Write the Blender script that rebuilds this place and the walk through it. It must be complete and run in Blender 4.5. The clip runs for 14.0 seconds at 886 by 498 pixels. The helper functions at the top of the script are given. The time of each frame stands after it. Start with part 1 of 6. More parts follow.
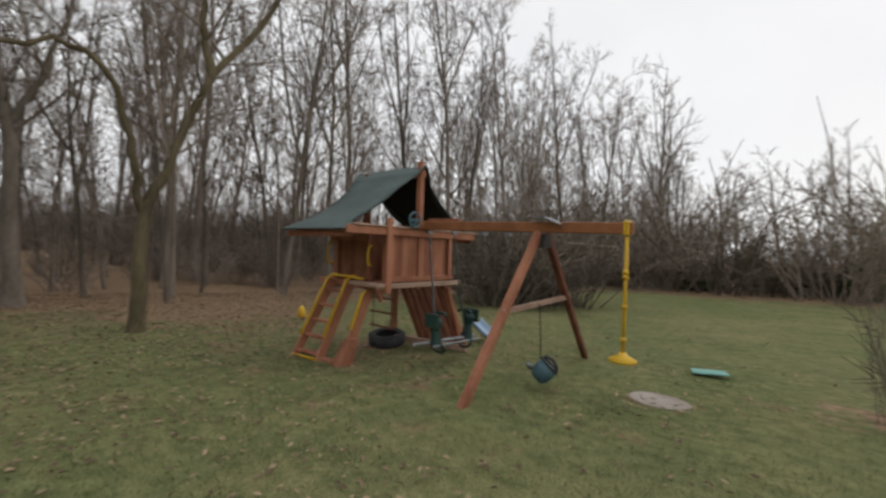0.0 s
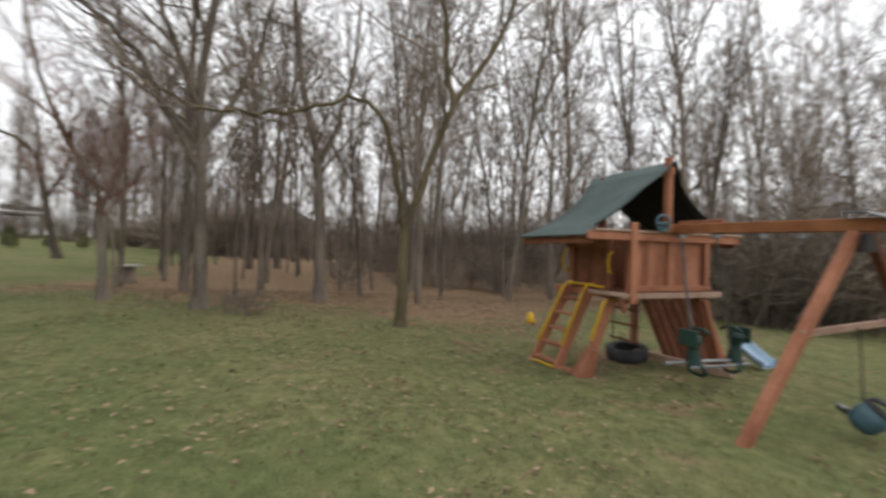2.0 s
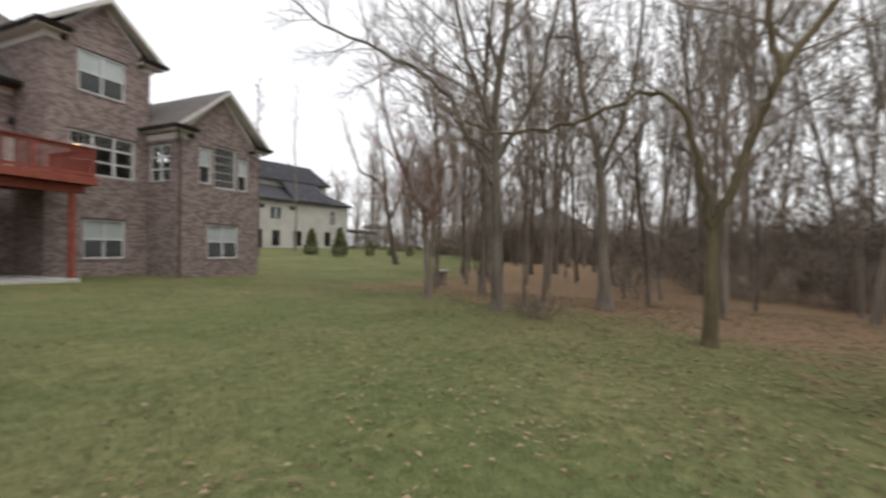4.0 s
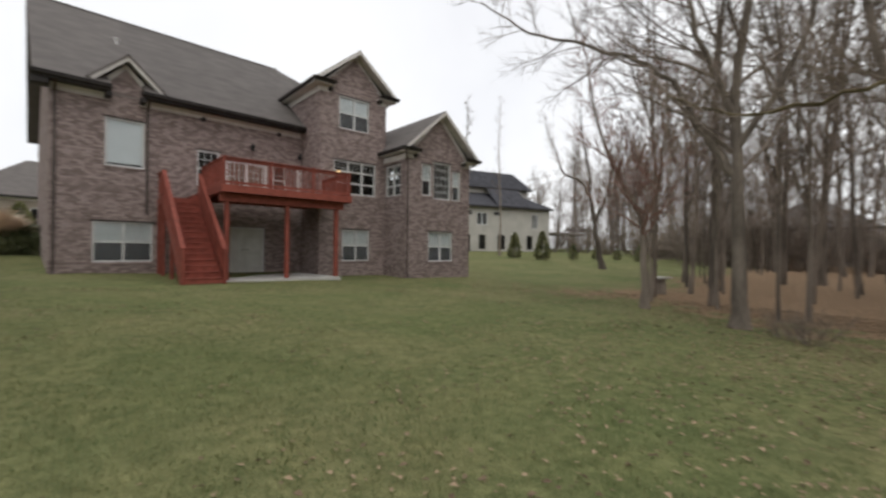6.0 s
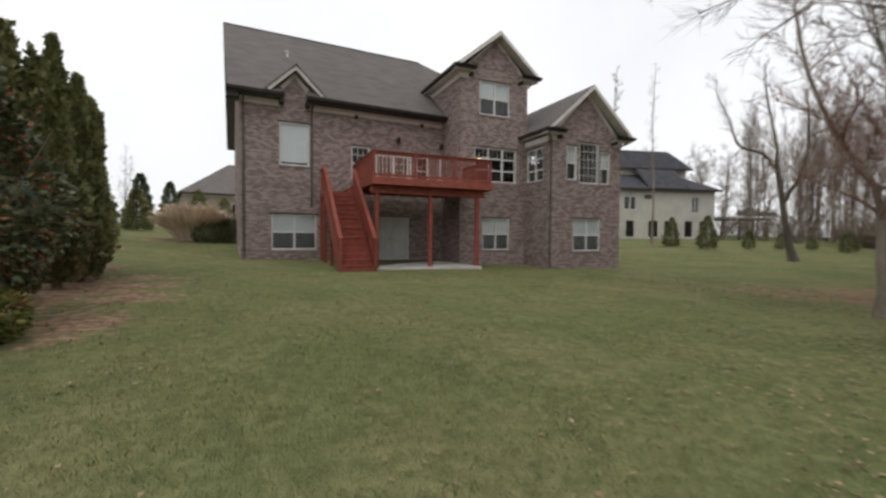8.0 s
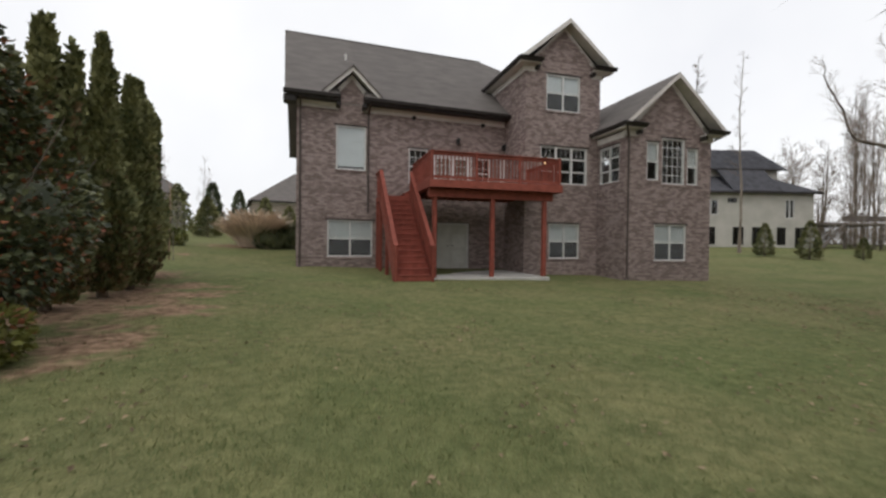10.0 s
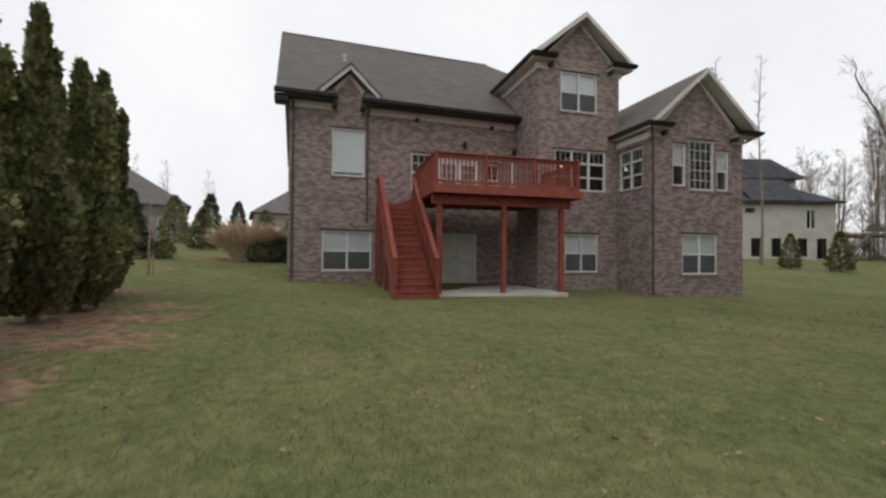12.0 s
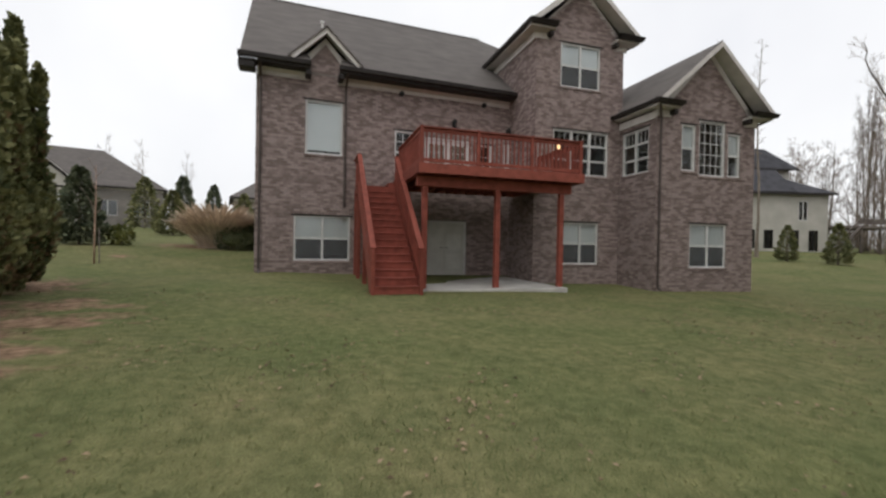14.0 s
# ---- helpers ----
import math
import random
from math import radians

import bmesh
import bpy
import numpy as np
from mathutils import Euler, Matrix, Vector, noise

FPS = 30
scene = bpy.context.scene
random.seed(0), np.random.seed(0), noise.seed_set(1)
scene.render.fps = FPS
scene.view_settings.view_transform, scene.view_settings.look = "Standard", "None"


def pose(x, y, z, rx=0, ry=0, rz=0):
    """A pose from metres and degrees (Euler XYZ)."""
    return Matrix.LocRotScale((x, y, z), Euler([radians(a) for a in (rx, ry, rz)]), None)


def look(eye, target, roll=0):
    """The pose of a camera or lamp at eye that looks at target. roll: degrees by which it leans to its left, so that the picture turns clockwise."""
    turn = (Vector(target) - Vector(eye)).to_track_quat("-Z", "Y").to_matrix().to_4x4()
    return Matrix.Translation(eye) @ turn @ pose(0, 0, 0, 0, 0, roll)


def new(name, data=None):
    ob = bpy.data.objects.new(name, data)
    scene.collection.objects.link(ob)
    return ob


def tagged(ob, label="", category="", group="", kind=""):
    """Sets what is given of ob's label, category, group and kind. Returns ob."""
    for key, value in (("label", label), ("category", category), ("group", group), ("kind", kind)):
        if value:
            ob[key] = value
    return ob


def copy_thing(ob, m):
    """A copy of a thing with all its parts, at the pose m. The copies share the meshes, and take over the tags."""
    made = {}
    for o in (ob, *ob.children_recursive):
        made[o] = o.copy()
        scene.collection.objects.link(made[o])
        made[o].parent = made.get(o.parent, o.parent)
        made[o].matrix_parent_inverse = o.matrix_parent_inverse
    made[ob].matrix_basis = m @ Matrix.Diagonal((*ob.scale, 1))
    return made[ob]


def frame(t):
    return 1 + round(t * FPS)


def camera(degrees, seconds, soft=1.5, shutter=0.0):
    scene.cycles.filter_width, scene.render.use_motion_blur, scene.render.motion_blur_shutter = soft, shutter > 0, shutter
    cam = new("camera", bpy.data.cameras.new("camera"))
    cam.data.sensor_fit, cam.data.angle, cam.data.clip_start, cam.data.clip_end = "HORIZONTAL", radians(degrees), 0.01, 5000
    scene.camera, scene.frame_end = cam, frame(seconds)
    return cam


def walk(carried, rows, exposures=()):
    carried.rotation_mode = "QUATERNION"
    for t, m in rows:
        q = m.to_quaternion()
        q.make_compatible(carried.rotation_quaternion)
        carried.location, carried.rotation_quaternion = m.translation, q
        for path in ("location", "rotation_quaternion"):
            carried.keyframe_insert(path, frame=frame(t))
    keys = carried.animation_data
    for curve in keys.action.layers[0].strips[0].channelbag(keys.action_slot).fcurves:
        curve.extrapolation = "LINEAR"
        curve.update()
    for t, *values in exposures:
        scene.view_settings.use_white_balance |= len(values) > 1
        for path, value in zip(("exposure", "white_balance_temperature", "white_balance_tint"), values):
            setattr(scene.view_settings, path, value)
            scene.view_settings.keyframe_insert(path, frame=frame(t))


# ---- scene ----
cam = camera(92.2, 14.0, soft=2.5, shutter=0.8)
# seconds, eye x y z, pitch, lean to the left, heading
ROWS = [
    (0, 0.251, -20.479, 0.762, -0.06, 2.16, -131.81),
    (0.1, 0.253, -20.477, 0.762, -0.060, 2.120, -130.860),
    (0.5, 0.255, -20.477, 0.760, -0.04, 1.90, -126.10),
    (1, 0.259, -20.475, 0.757, -0.01, 1.61, -118.53),
    (1.5, 0.382, -20.341, 0.738, 0.21, 1.59, -111.63),
    (2, 0.415, -20.234, 0.740, 0.11, 1.51, -103.56),
    (2.5, 0.448, -20.150, 0.737, 0.13, 1.32, -95.40),
    (3, 0.476, -20.058, 0.733, 0.13, 1.09, -86.12),
    (3.5, 0.487, -19.990, 0.768, 0.05, 0.65, -76.55),
    (4, 0.458, -19.914, 0.794, 0.15, 0.46, -68.15),
    (6.3, 0.382, -19.642, 0.886, 0.27, 0.52, -38.49),
    (6.5, 0.384, -19.596, 0.920, 0.20, 0.59, -36.46),
    (7, 0.396, -19.462, 0.925, -0.28, 0.55, -32.34),
    (7.5, 0.440, -19.260, 0.932, -0.97, 0.56, -28.11),
    (8, 0.540, -18.950, 0.939, -1.57, 0.39, -23.79),
    (8.5, 0.611, -18.685, 0.943, -1.90, 0.44, -21.12),
    (9, 0.696, -18.368, 0.956, -1.72, 0.59, -19.12),
    (11.3, 1.184, -16.699, 0.951, 0.87, 0.39, -14.50),
    (11.5, 1.226, -16.552, 0.954, 1.02, 0.39, -14.66),
    (12, 1.328, -16.151, 0.941, 0.99, 0.46, -15.32),
    (12.5, 1.454, -15.797, 0.948, 0.77, 0.46, -15.88),
    (13, 1.573, -15.426, 0.959, 0.33, 0.52, -17.11),
    (13.5, 1.668, -15.068, 0.962, -0.19, 0.91, -17.35),
    (13.9, 1.766, -14.795, 0.979, -0.502, 0.998, -17.006),
    (14, 1.790, -14.727, 0.983, -0.58, 1.02, -16.92),
]
walk(cam, [(t, pose(x, y, z, 90 + pitch, -lean, yaw)) for t, x, y, z, pitch, lean, yaw in ROWS],
     exposures=[(0.0, -0.06), (1.0, 0.16), (2.0, 0.38), (3.0, 0.46), (4.0, 0.38), (6.5, 0.16), (9.0, 0.18), (11.5, 0.05), (14.0, 0.12)])

# ---- sky and sun: a bright overcast ----
world = bpy.data.worlds.new("overcast_sky")
scene.world = world
world.use_nodes = True
wn, wl = world.node_tree.nodes, world.node_tree.links
wn.clear()
sky = wn.new("ShaderNodeTexSky")
sky.sky_type, sky.sun_disc = "NISHITA", False
sky.sun_elevation, sky.sun_rotation = radians(38), radians(200)
sky.air_density, sky.dust_density, sky.ozone_density = 1.0, 4.0, 1.0
bg_sky = wn.new("ShaderNodeBackground")
bg_sky.inputs["Strength"].default_value = 0.01
wl.new(sky.outputs[0], bg_sky.inputs[0])
tc = wn.new("ShaderNodeTexCoord")
cloud = wn.new("ShaderNodeTexNoise")
cloud.inputs["Scale"].default_value, cloud.inputs["Detail"].default_value = 2.2, 4.0
wl.new(tc.outputs["Generated"], cloud.inputs["Vector"])
ramp = wn.new("ShaderNodeValToRGB")
ramp.color_ramp.elements[0].position, ramp.color_ramp.elements[0].color = 0.3, (0.86, 0.865, 0.895, 1)
ramp.color_ramp.elements[1].position, ramp.color_ramp.elements[1].color = 0.7, (1.0, 1.0, 1.0, 1)
wl.new(cloud.outputs["Fac"], ramp.inputs[0])
bg_cloud = wn.new("ShaderNodeBackground")
bg_cloud.inputs["Strength"].default_value = 0.93
wl.new(ramp.outputs[0], bg_cloud.inputs[0])
both = wn.new("ShaderNodeAddShader")
wout = wn.new("ShaderNodeOutputWorld")
wl.new(bg_sky.outputs[0], both.inputs[0])
wl.new(bg_cloud.outputs[0], both.inputs[1])
wl.new(both.outputs[0], wout.inputs[0])
sun = new("sun", bpy.data.lights.new("sun", "SUN"))
sun.data.energy, sun.data.angle, sun.data.color = 0.5, radians(25), (1.0, 0.96, 0.9)
sun.matrix_world = look((0, -30, 40), (8, -10, 0))


# ---- materials ----
def material(name):
    m = bpy.data.materials.new(name)
    m.use_nodes = True
    n = m.node_tree.nodes
    return m, n, m.node_tree.links, n["Principled BSDF"]


def mat(name, dark, light, scale=6.0, rough=0.8, metal=0.0, bump=0.2, fine=60.0, stretch=(1, 1, 1), spread=0.25, island=0.0, spec=0.3):
    """A surface that wanders between two colours at two scales, with relief. spread: how much each object differs; island: each loose piece."""
    m, n, l, b = material(name)
    co = n.new("ShaderNodeTexCoord")
    mp = n.new("ShaderNodeMapping")
    mp.inputs["Scale"].default_value = stretch
    l.new(co.outputs["Object"], mp.inputs[0])
    big, small = n.new("ShaderNodeTexNoise"), n.new("ShaderNodeTexNoise")
    big.inputs["Scale"].default_value, big.inputs["Detail"].default_value = scale, 5
    small.inputs["Scale"].default_value, small.inputs["Detail"].default_value = fine, 3
    l.new(mp.outputs[0], big.inputs[0])
    l.new(mp.outputs[0], small.inputs[0])
    add = n.new("ShaderNodeMath")
    add.operation = "MULTIPLY_ADD"
    add.inputs[1].default_value = 0.35
    l.new(small.outputs["Fac"], add.inputs[0])
    l.new(big.outputs["Fac"], add.inputs[2])
    src = add.outputs[0]
    rnd = None
    if island:
        rnd = n.new("ShaderNodeNewGeometry").outputs["Random Per Island"]
        k = island
    elif spread:
        rnd = n.new("ShaderNodeObjectInfo").outputs["Random"]
        k = spread
    if rnd:
        mix = n.new("ShaderNodeMath")
        mix.operation = "MULTIPLY_ADD"
        mix.inputs[1].default_value = k
        l.new(rnd, mix.inputs[0])
        l.new(src, mix.inputs[2])
        off = n.new("ShaderNodeMath")
        off.operation = "SUBTRACT"
        off.inputs[1].default_value = k / 2
        l.new(mix.outputs[0], off.inputs[0])
        src = off.outputs[0]
    rp = n.new("ShaderNodeValToRGB")
    rp.color_ramp.elements[0].position, rp.color_ramp.elements[0].color = 0.45, (*dark, 1)
    rp.color_ramp.elements[1].position, rp.color_ramp.elements[1].color = 0.9, (*light, 1)
    l.new(src, rp.inputs[0])
    l.new(rp.outputs[0], b.inputs["Base Color"])
    b.inputs["Roughness"].default_value, b.inputs["Metallic"].default_value = rough, metal
    b.inputs["Specular IOR Level"].default_value = spec
    if bump:
        bp = n.new("ShaderNodeBump")
        bp.inputs["Strength"].default_value, bp.inputs["Distance"].default_value = bump, 0.01
        l.new(small.outputs["Fac"], bp.inputs["Height"])
        l.new(bp.outputs[0], b.inputs["Normal"])
    return m


BRICK = mat("brick", (0.182, 0.138, 0.127), (0.35, 0.28, 0.263), scale=5, fine=70, rough=0.9, bump=0.5, spread=0.55)
BRICK_FIELD = mat("brick_field", (0.182, 0.138, 0.127), (0.35, 0.28, 0.263), scale=5, fine=70, rough=0.9, bump=0.5, island=0.55)
MORTAR = mat("mortar", (0.2, 0.18, 0.165), (0.3, 0.27, 0.25), scale=3, rough=0.95, bump=0.4)
SHINGLE = mat("roof_shingle", (0.104, 0.094, 0.089), (0.148, 0.134, 0.126), scale=1.3, fine=30, rough=0.92, bump=0.6, stretch=(1, 1, 2.5))
SHINGLE_DARK = mat("dark_shingle", (0.035, 0.036, 0.042), (0.07, 0.07, 0.08), scale=1.5, fine=25, rough=0.92, bump=0.5)
GUTTER = mat("dark_gutter", (0.016, 0.013, 0.012), (0.035, 0.03, 0.028), scale=4, rough=0.5, bump=0.05)
SPOUT = mat("brown_downspout", (0.06, 0.047, 0.042), (0.1, 0.08, 0.072), scale=4, rough=0.5, bump=0.05)
# tan of the dim room seen through the patio door, as a sheet colour
DOOR_BACKING = mat("tan_room_backing", (0.2, 0.165, 0.125), (0.32, 0.27, 0.21), scale=3, rough=0.9, bump=0.1)
TRIM = mat("cream_trim", (0.5, 0.475, 0.445), (0.65, 0.62, 0.59), scale=3, rough=0.6, bump=0.08)
WHITE = mat("white_vinyl", (0.54, 0.54, 0.525), (0.7, 0.7, 0.685), scale=5, rough=0.45, bump=0.04)
BLIND = mat("window_blind", (0.72, 0.73, 0.73), (0.84, 0.85, 0.85), scale=4, rough=0.6, bump=0.1)
# DARKROOM: the dimness of unlit rooms is put into this near-black colour
DARKROOM = mat("unlit_room_dark", (0.05, 0.045, 0.04), (0.09, 0.08, 0.07), scale=2, rough=0.95, bump=0.05)
REDWOOD = mat("red_deck_stain", (0.17, 0.042, 0.028), (0.28, 0.075, 0.052), scale=5, fine=40, rough=0.7, bump=0.3, stretch=(1, 1, 1), spread=0.25)
DOORWHITE = mat("door_paint", (0.5, 0.5, 0.46), (0.62, 0.62, 0.58), scale=3, rough=0.5, bump=0.05)
CONCRETE = mat("concrete", (0.34, 0.33, 0.31), (0.5, 0.49, 0.46), scale=2.5, rough=0.9, bump=0.3)
BLACK = mat("black_iron", (0.012, 0.012, 0.012), (0.03, 0.03, 0.03), rough=0.5, bump=0.1)
CEDAR = mat("cedar_stain", (0.235, 0.09, 0.05), (0.43, 0.185, 0.108), scale=5, fine=35, rough=0.75, bump=0.35, stretch=(1, 1, 0.4), spread=0.35)
CEDAR_BEAM = mat("cedar_beam", (0.22, 0.085, 0.035), (0.36, 0.15, 0.065), scale=4, fine=35, rough=0.75, bump=0.35, spread=0.2)
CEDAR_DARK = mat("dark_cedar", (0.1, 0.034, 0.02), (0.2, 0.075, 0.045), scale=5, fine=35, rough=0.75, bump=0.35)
# the same cedar darkened: shade on the dim faces is put into the colour
CEDAR_SHADED = mat("shaded_cedar", (0.15, 0.055, 0.03), (0.27, 0.11, 0.063), scale=5, fine=35, rough=0.75, bump=0.35)
CEDAR_GREY = mat("weathered_cedar", (0.27, 0.17, 0.125), (0.42, 0.29, 0.22), scale=5, fine=35, rough=0.85, bump=0.35)
YELLOW = mat("yellow_plastic", (0.48, 0.27, 0.012), (0.66, 0.41, 0.03), scale=3, rough=0.4, bump=0.03)
TARP = mat("green_vinyl_tarp", (0.05, 0.078, 0.073), (0.092, 0.125, 0.117), scale=2, fine=200, rough=0.6, bump=0.15, spread=0)
TARP_IN = mat("black_tarp_underside", (0.008, 0.01, 0.01), (0.018, 0.02, 0.02), scale=3, rough=0.85, bump=0.1)
GREENPLASTIC = mat("green_plastic", (0.012, 0.032, 0.028), (0.026, 0.06, 0.05), scale=3, rough=0.45, bump=0.04)
BLUEPLASTIC = mat("blue_plastic", (0.045, 0.095, 0.12), (0.095, 0.165, 0.19), scale=3, rough=0.4, bump=0.03)
PALEBLUE = mat("pale_blue_plastic", (0.2, 0.3, 0.42), (0.3, 0.42, 0.55), scale=3, rough=0.35, bump=0.03)
TEAL = mat("teal_board", (0.14, 0.33, 0.29), (0.25, 0.46, 0.41), scale=4, rough=0.6, bump=0.1)
RUBBER = mat("tyre_rubber", (0.028, 0.028, 0.03), (0.07, 0.07, 0.073), scale=8, rough=0.8, bump=0.3)
STEEL = mat("galvanised_steel", (0.16, 0.165, 0.17), (0.3, 0.31, 0.32), scale=8, rough=0.4, metal=0.8, bump=0.1)
BARK = mat("bark", (0.09, 0.075, 0.061), (0.255, 0.213, 0.174), scale=2.5, fine=28, rough=0.95, bump=0.9, stretch=(1, 1, 0.25), spread=0.35)
BARK_MOSS = mat("mossy_bark", (0.07, 0.056, 0.032), (0.21, 0.17, 0.1), scale=2.5, fine=28, rough=0.95, bump=0.9, stretch=(1, 1, 0.25), spread=0.2)
TWIG_RED = mat("russet_twigs", (0.15, 0.085, 0.066), (0.31, 0.185, 0.145), scale=0.6, fine=6, rough=0.95, bump=0, spread=0.4)
TWIG = mat("twigs", (0.13, 0.105, 0.088), (0.3, 0.245, 0.205), scale=0.6, fine=6, rough=0.95, bump=0, spread=0.4)
BRUSH = mat("dry_brush", (0.125, 0.102, 0.082), (0.3, 0.248, 0.2), scale=0.8, fine=6, rough=0.95, bump=0, spread=0.5)
ARBOR = mat("arborvitae_leaf", (0.07, 0.085, 0.034), (0.28, 0.275, 0.125), scale=1.1, fine=9, rough=0.75, bump=0, spread=0.25, island=0.35)
ARBOR_BROWN = mat("browned_spray", (0.12, 0.085, 0.047), (0.31, 0.22, 0.125), scale=1.5, fine=9, rough=0.8, bump=0, island=0.4)
HOLLY = mat("holly_leaf", (0.034, 0.046, 0.02), (0.14, 0.15, 0.07), scale=1.3, fine=9, rough=0.42, bump=0, island=0.4, spec=0.4)
BERRY = mat("red_berry", (0.19, 0.065, 0.035), (0.36, 0.15, 0.075), scale=3, rough=0.5, bump=0, island=0.4)
GOLDLEAF = mat("yellow_green_leaf", (0.06, 0.075, 0.015), (0.19, 0.19, 0.05), scale=2, rough=0.6, bump=0, island=0.4)
SPRUCE = mat("spruce_needle", (0.055, 0.075, 0.045), (0.19, 0.21, 0.13), scale=2, rough=0.8, bump=0, island=0.4)
PLUME = mat("dry_plume_grass", (0.52, 0.42, 0.32), (0.78, 0.66, 0.53), scale=1.5, fine=9, rough=0.9, bump=0, island=0.5)
LEAF = mat("dead_leaf", (0.11, 0.075, 0.045), (0.34, 0.25, 0.16), scale=0.7, fine=9, rough=0.8, bump=0, island=0.9)
BLADE = mat("grass_blade", (0.105, 0.14, 0.05), (0.25, 0.25, 0.115), scale=0.5, fine=6, rough=0.6, bump=0, island=0.6)
STUCCO = mat("pale_painted_brick", (0.4, 0.39, 0.35), (0.52, 0.5, 0.46), scale=0.7, fine=10, rough=0.9, bump=0.3)
GREYWALL = mat("grey_stone_wall", (0.17, 0.155, 0.145), (0.28, 0.26, 0.24), scale=0.8, fine=8, rough=0.9, bump=0.3)
TANWALL = mat("tan_brick_wall", (0.22, 0.185, 0.15), (0.33, 0.28, 0.235), scale=0.8, fine=8, rough=0.9, bump=0.3)
GREYWOOD = mat("grey_deck_wood", (0.12, 0.1, 0.09), (0.2, 0.175, 0.155), scale=2, rough=0.85, bump=0.2)


def glass_material():
    m, n, l, b = material("window_glass")
    out = n["Material Output"]
    tr, gl, mx, fr = n.new("ShaderNodeBsdfTransparent"), n.new("ShaderNodeBsdfGlossy"), n.new("ShaderNodeMixShader"), n.new("ShaderNodeLayerWeight")
    tr.inputs[0].default_value = (0.86, 0.88, 0.88, 1)
    gl.inputs["Roughness"].default_value = 0.02
    gl.inputs[0].default_value = (0.9, 0.93, 0.95, 1)
    # the two faces of a pane are alike from both sides: gloss rises towards grazing view
    pw, ad = n.new("ShaderNodeMath"), n.new("ShaderNodeMath")
    fr.inputs[0].default_value = 0.5
    pw.operation, ad.operation, ad.use_clamp = "POWER", "ADD", True
    pw.inputs[1].default_value, ad.inputs[1].default_value = 3.0, 0.05
    l.new(fr.outputs["Facing"], pw.inputs[0])
    l.new(pw.outputs[0], ad.inputs[0])
    l.new(ad.outputs[0], mx.inputs[0])
    l.new(tr.outputs[0], mx.inputs[1])
    l.new(gl.outputs[0], mx.inputs[2])
    l.new(mx.outputs[0], out.inputs[0])
    n.remove(b)
    return m


GLASS = glass_material()


def screen_material():
    """Grey insect mesh, half see-through."""
    m, n, l, b = material("insect_mesh")
    b.inputs["Base Color"].default_value = (0.09, 0.095, 0.1, 1)
    b.inputs["Roughness"].default_value = 0.8
    tr, mx = n.new("ShaderNodeBsdfTransparent"), n.new("ShaderNodeMixShader")
    wave = n.new("ShaderNodeTexNoise")
    wave.inputs["Scale"].default_value = 3.0
    mr = n.new("ShaderNodeMapRange")
    mr.inputs["To Min"].default_value, mr.inputs["To Max"].default_value = 0.5, 0.68
    l.new(wave.outputs["Fac"], mr.inputs["Value"])
    l.new(mr.outputs[0], mx.inputs[0])
    l.new(tr.outputs[0], mx.inputs[1])
    l.new(b.outputs[0], mx.inputs[2])
    l.new(mx.outputs[0], n["Material Output"].inputs[0])
    return m


SCREEN = screen_material()
SAND = mat("trodden_sand", (0.24, 0.2, 0.165), (0.4, 0.365, 0.325), scale=2.5, fine=40, rough=0.95, bump=0.3)


# warm emission that stands for a reflection in the window glass
def glint_material():
    m, n, l, b = material("warm_glint_glow")
    b.inputs["Base Color"].default_value = (1, 0.8, 0.5, 1)
    b.inputs["Emission Color"].default_value = (1, 0.62, 0.28, 1)
    b.inputs["Emission Strength"].default_value = 1.6
    return m


GLINT_GLOW = glint_material()


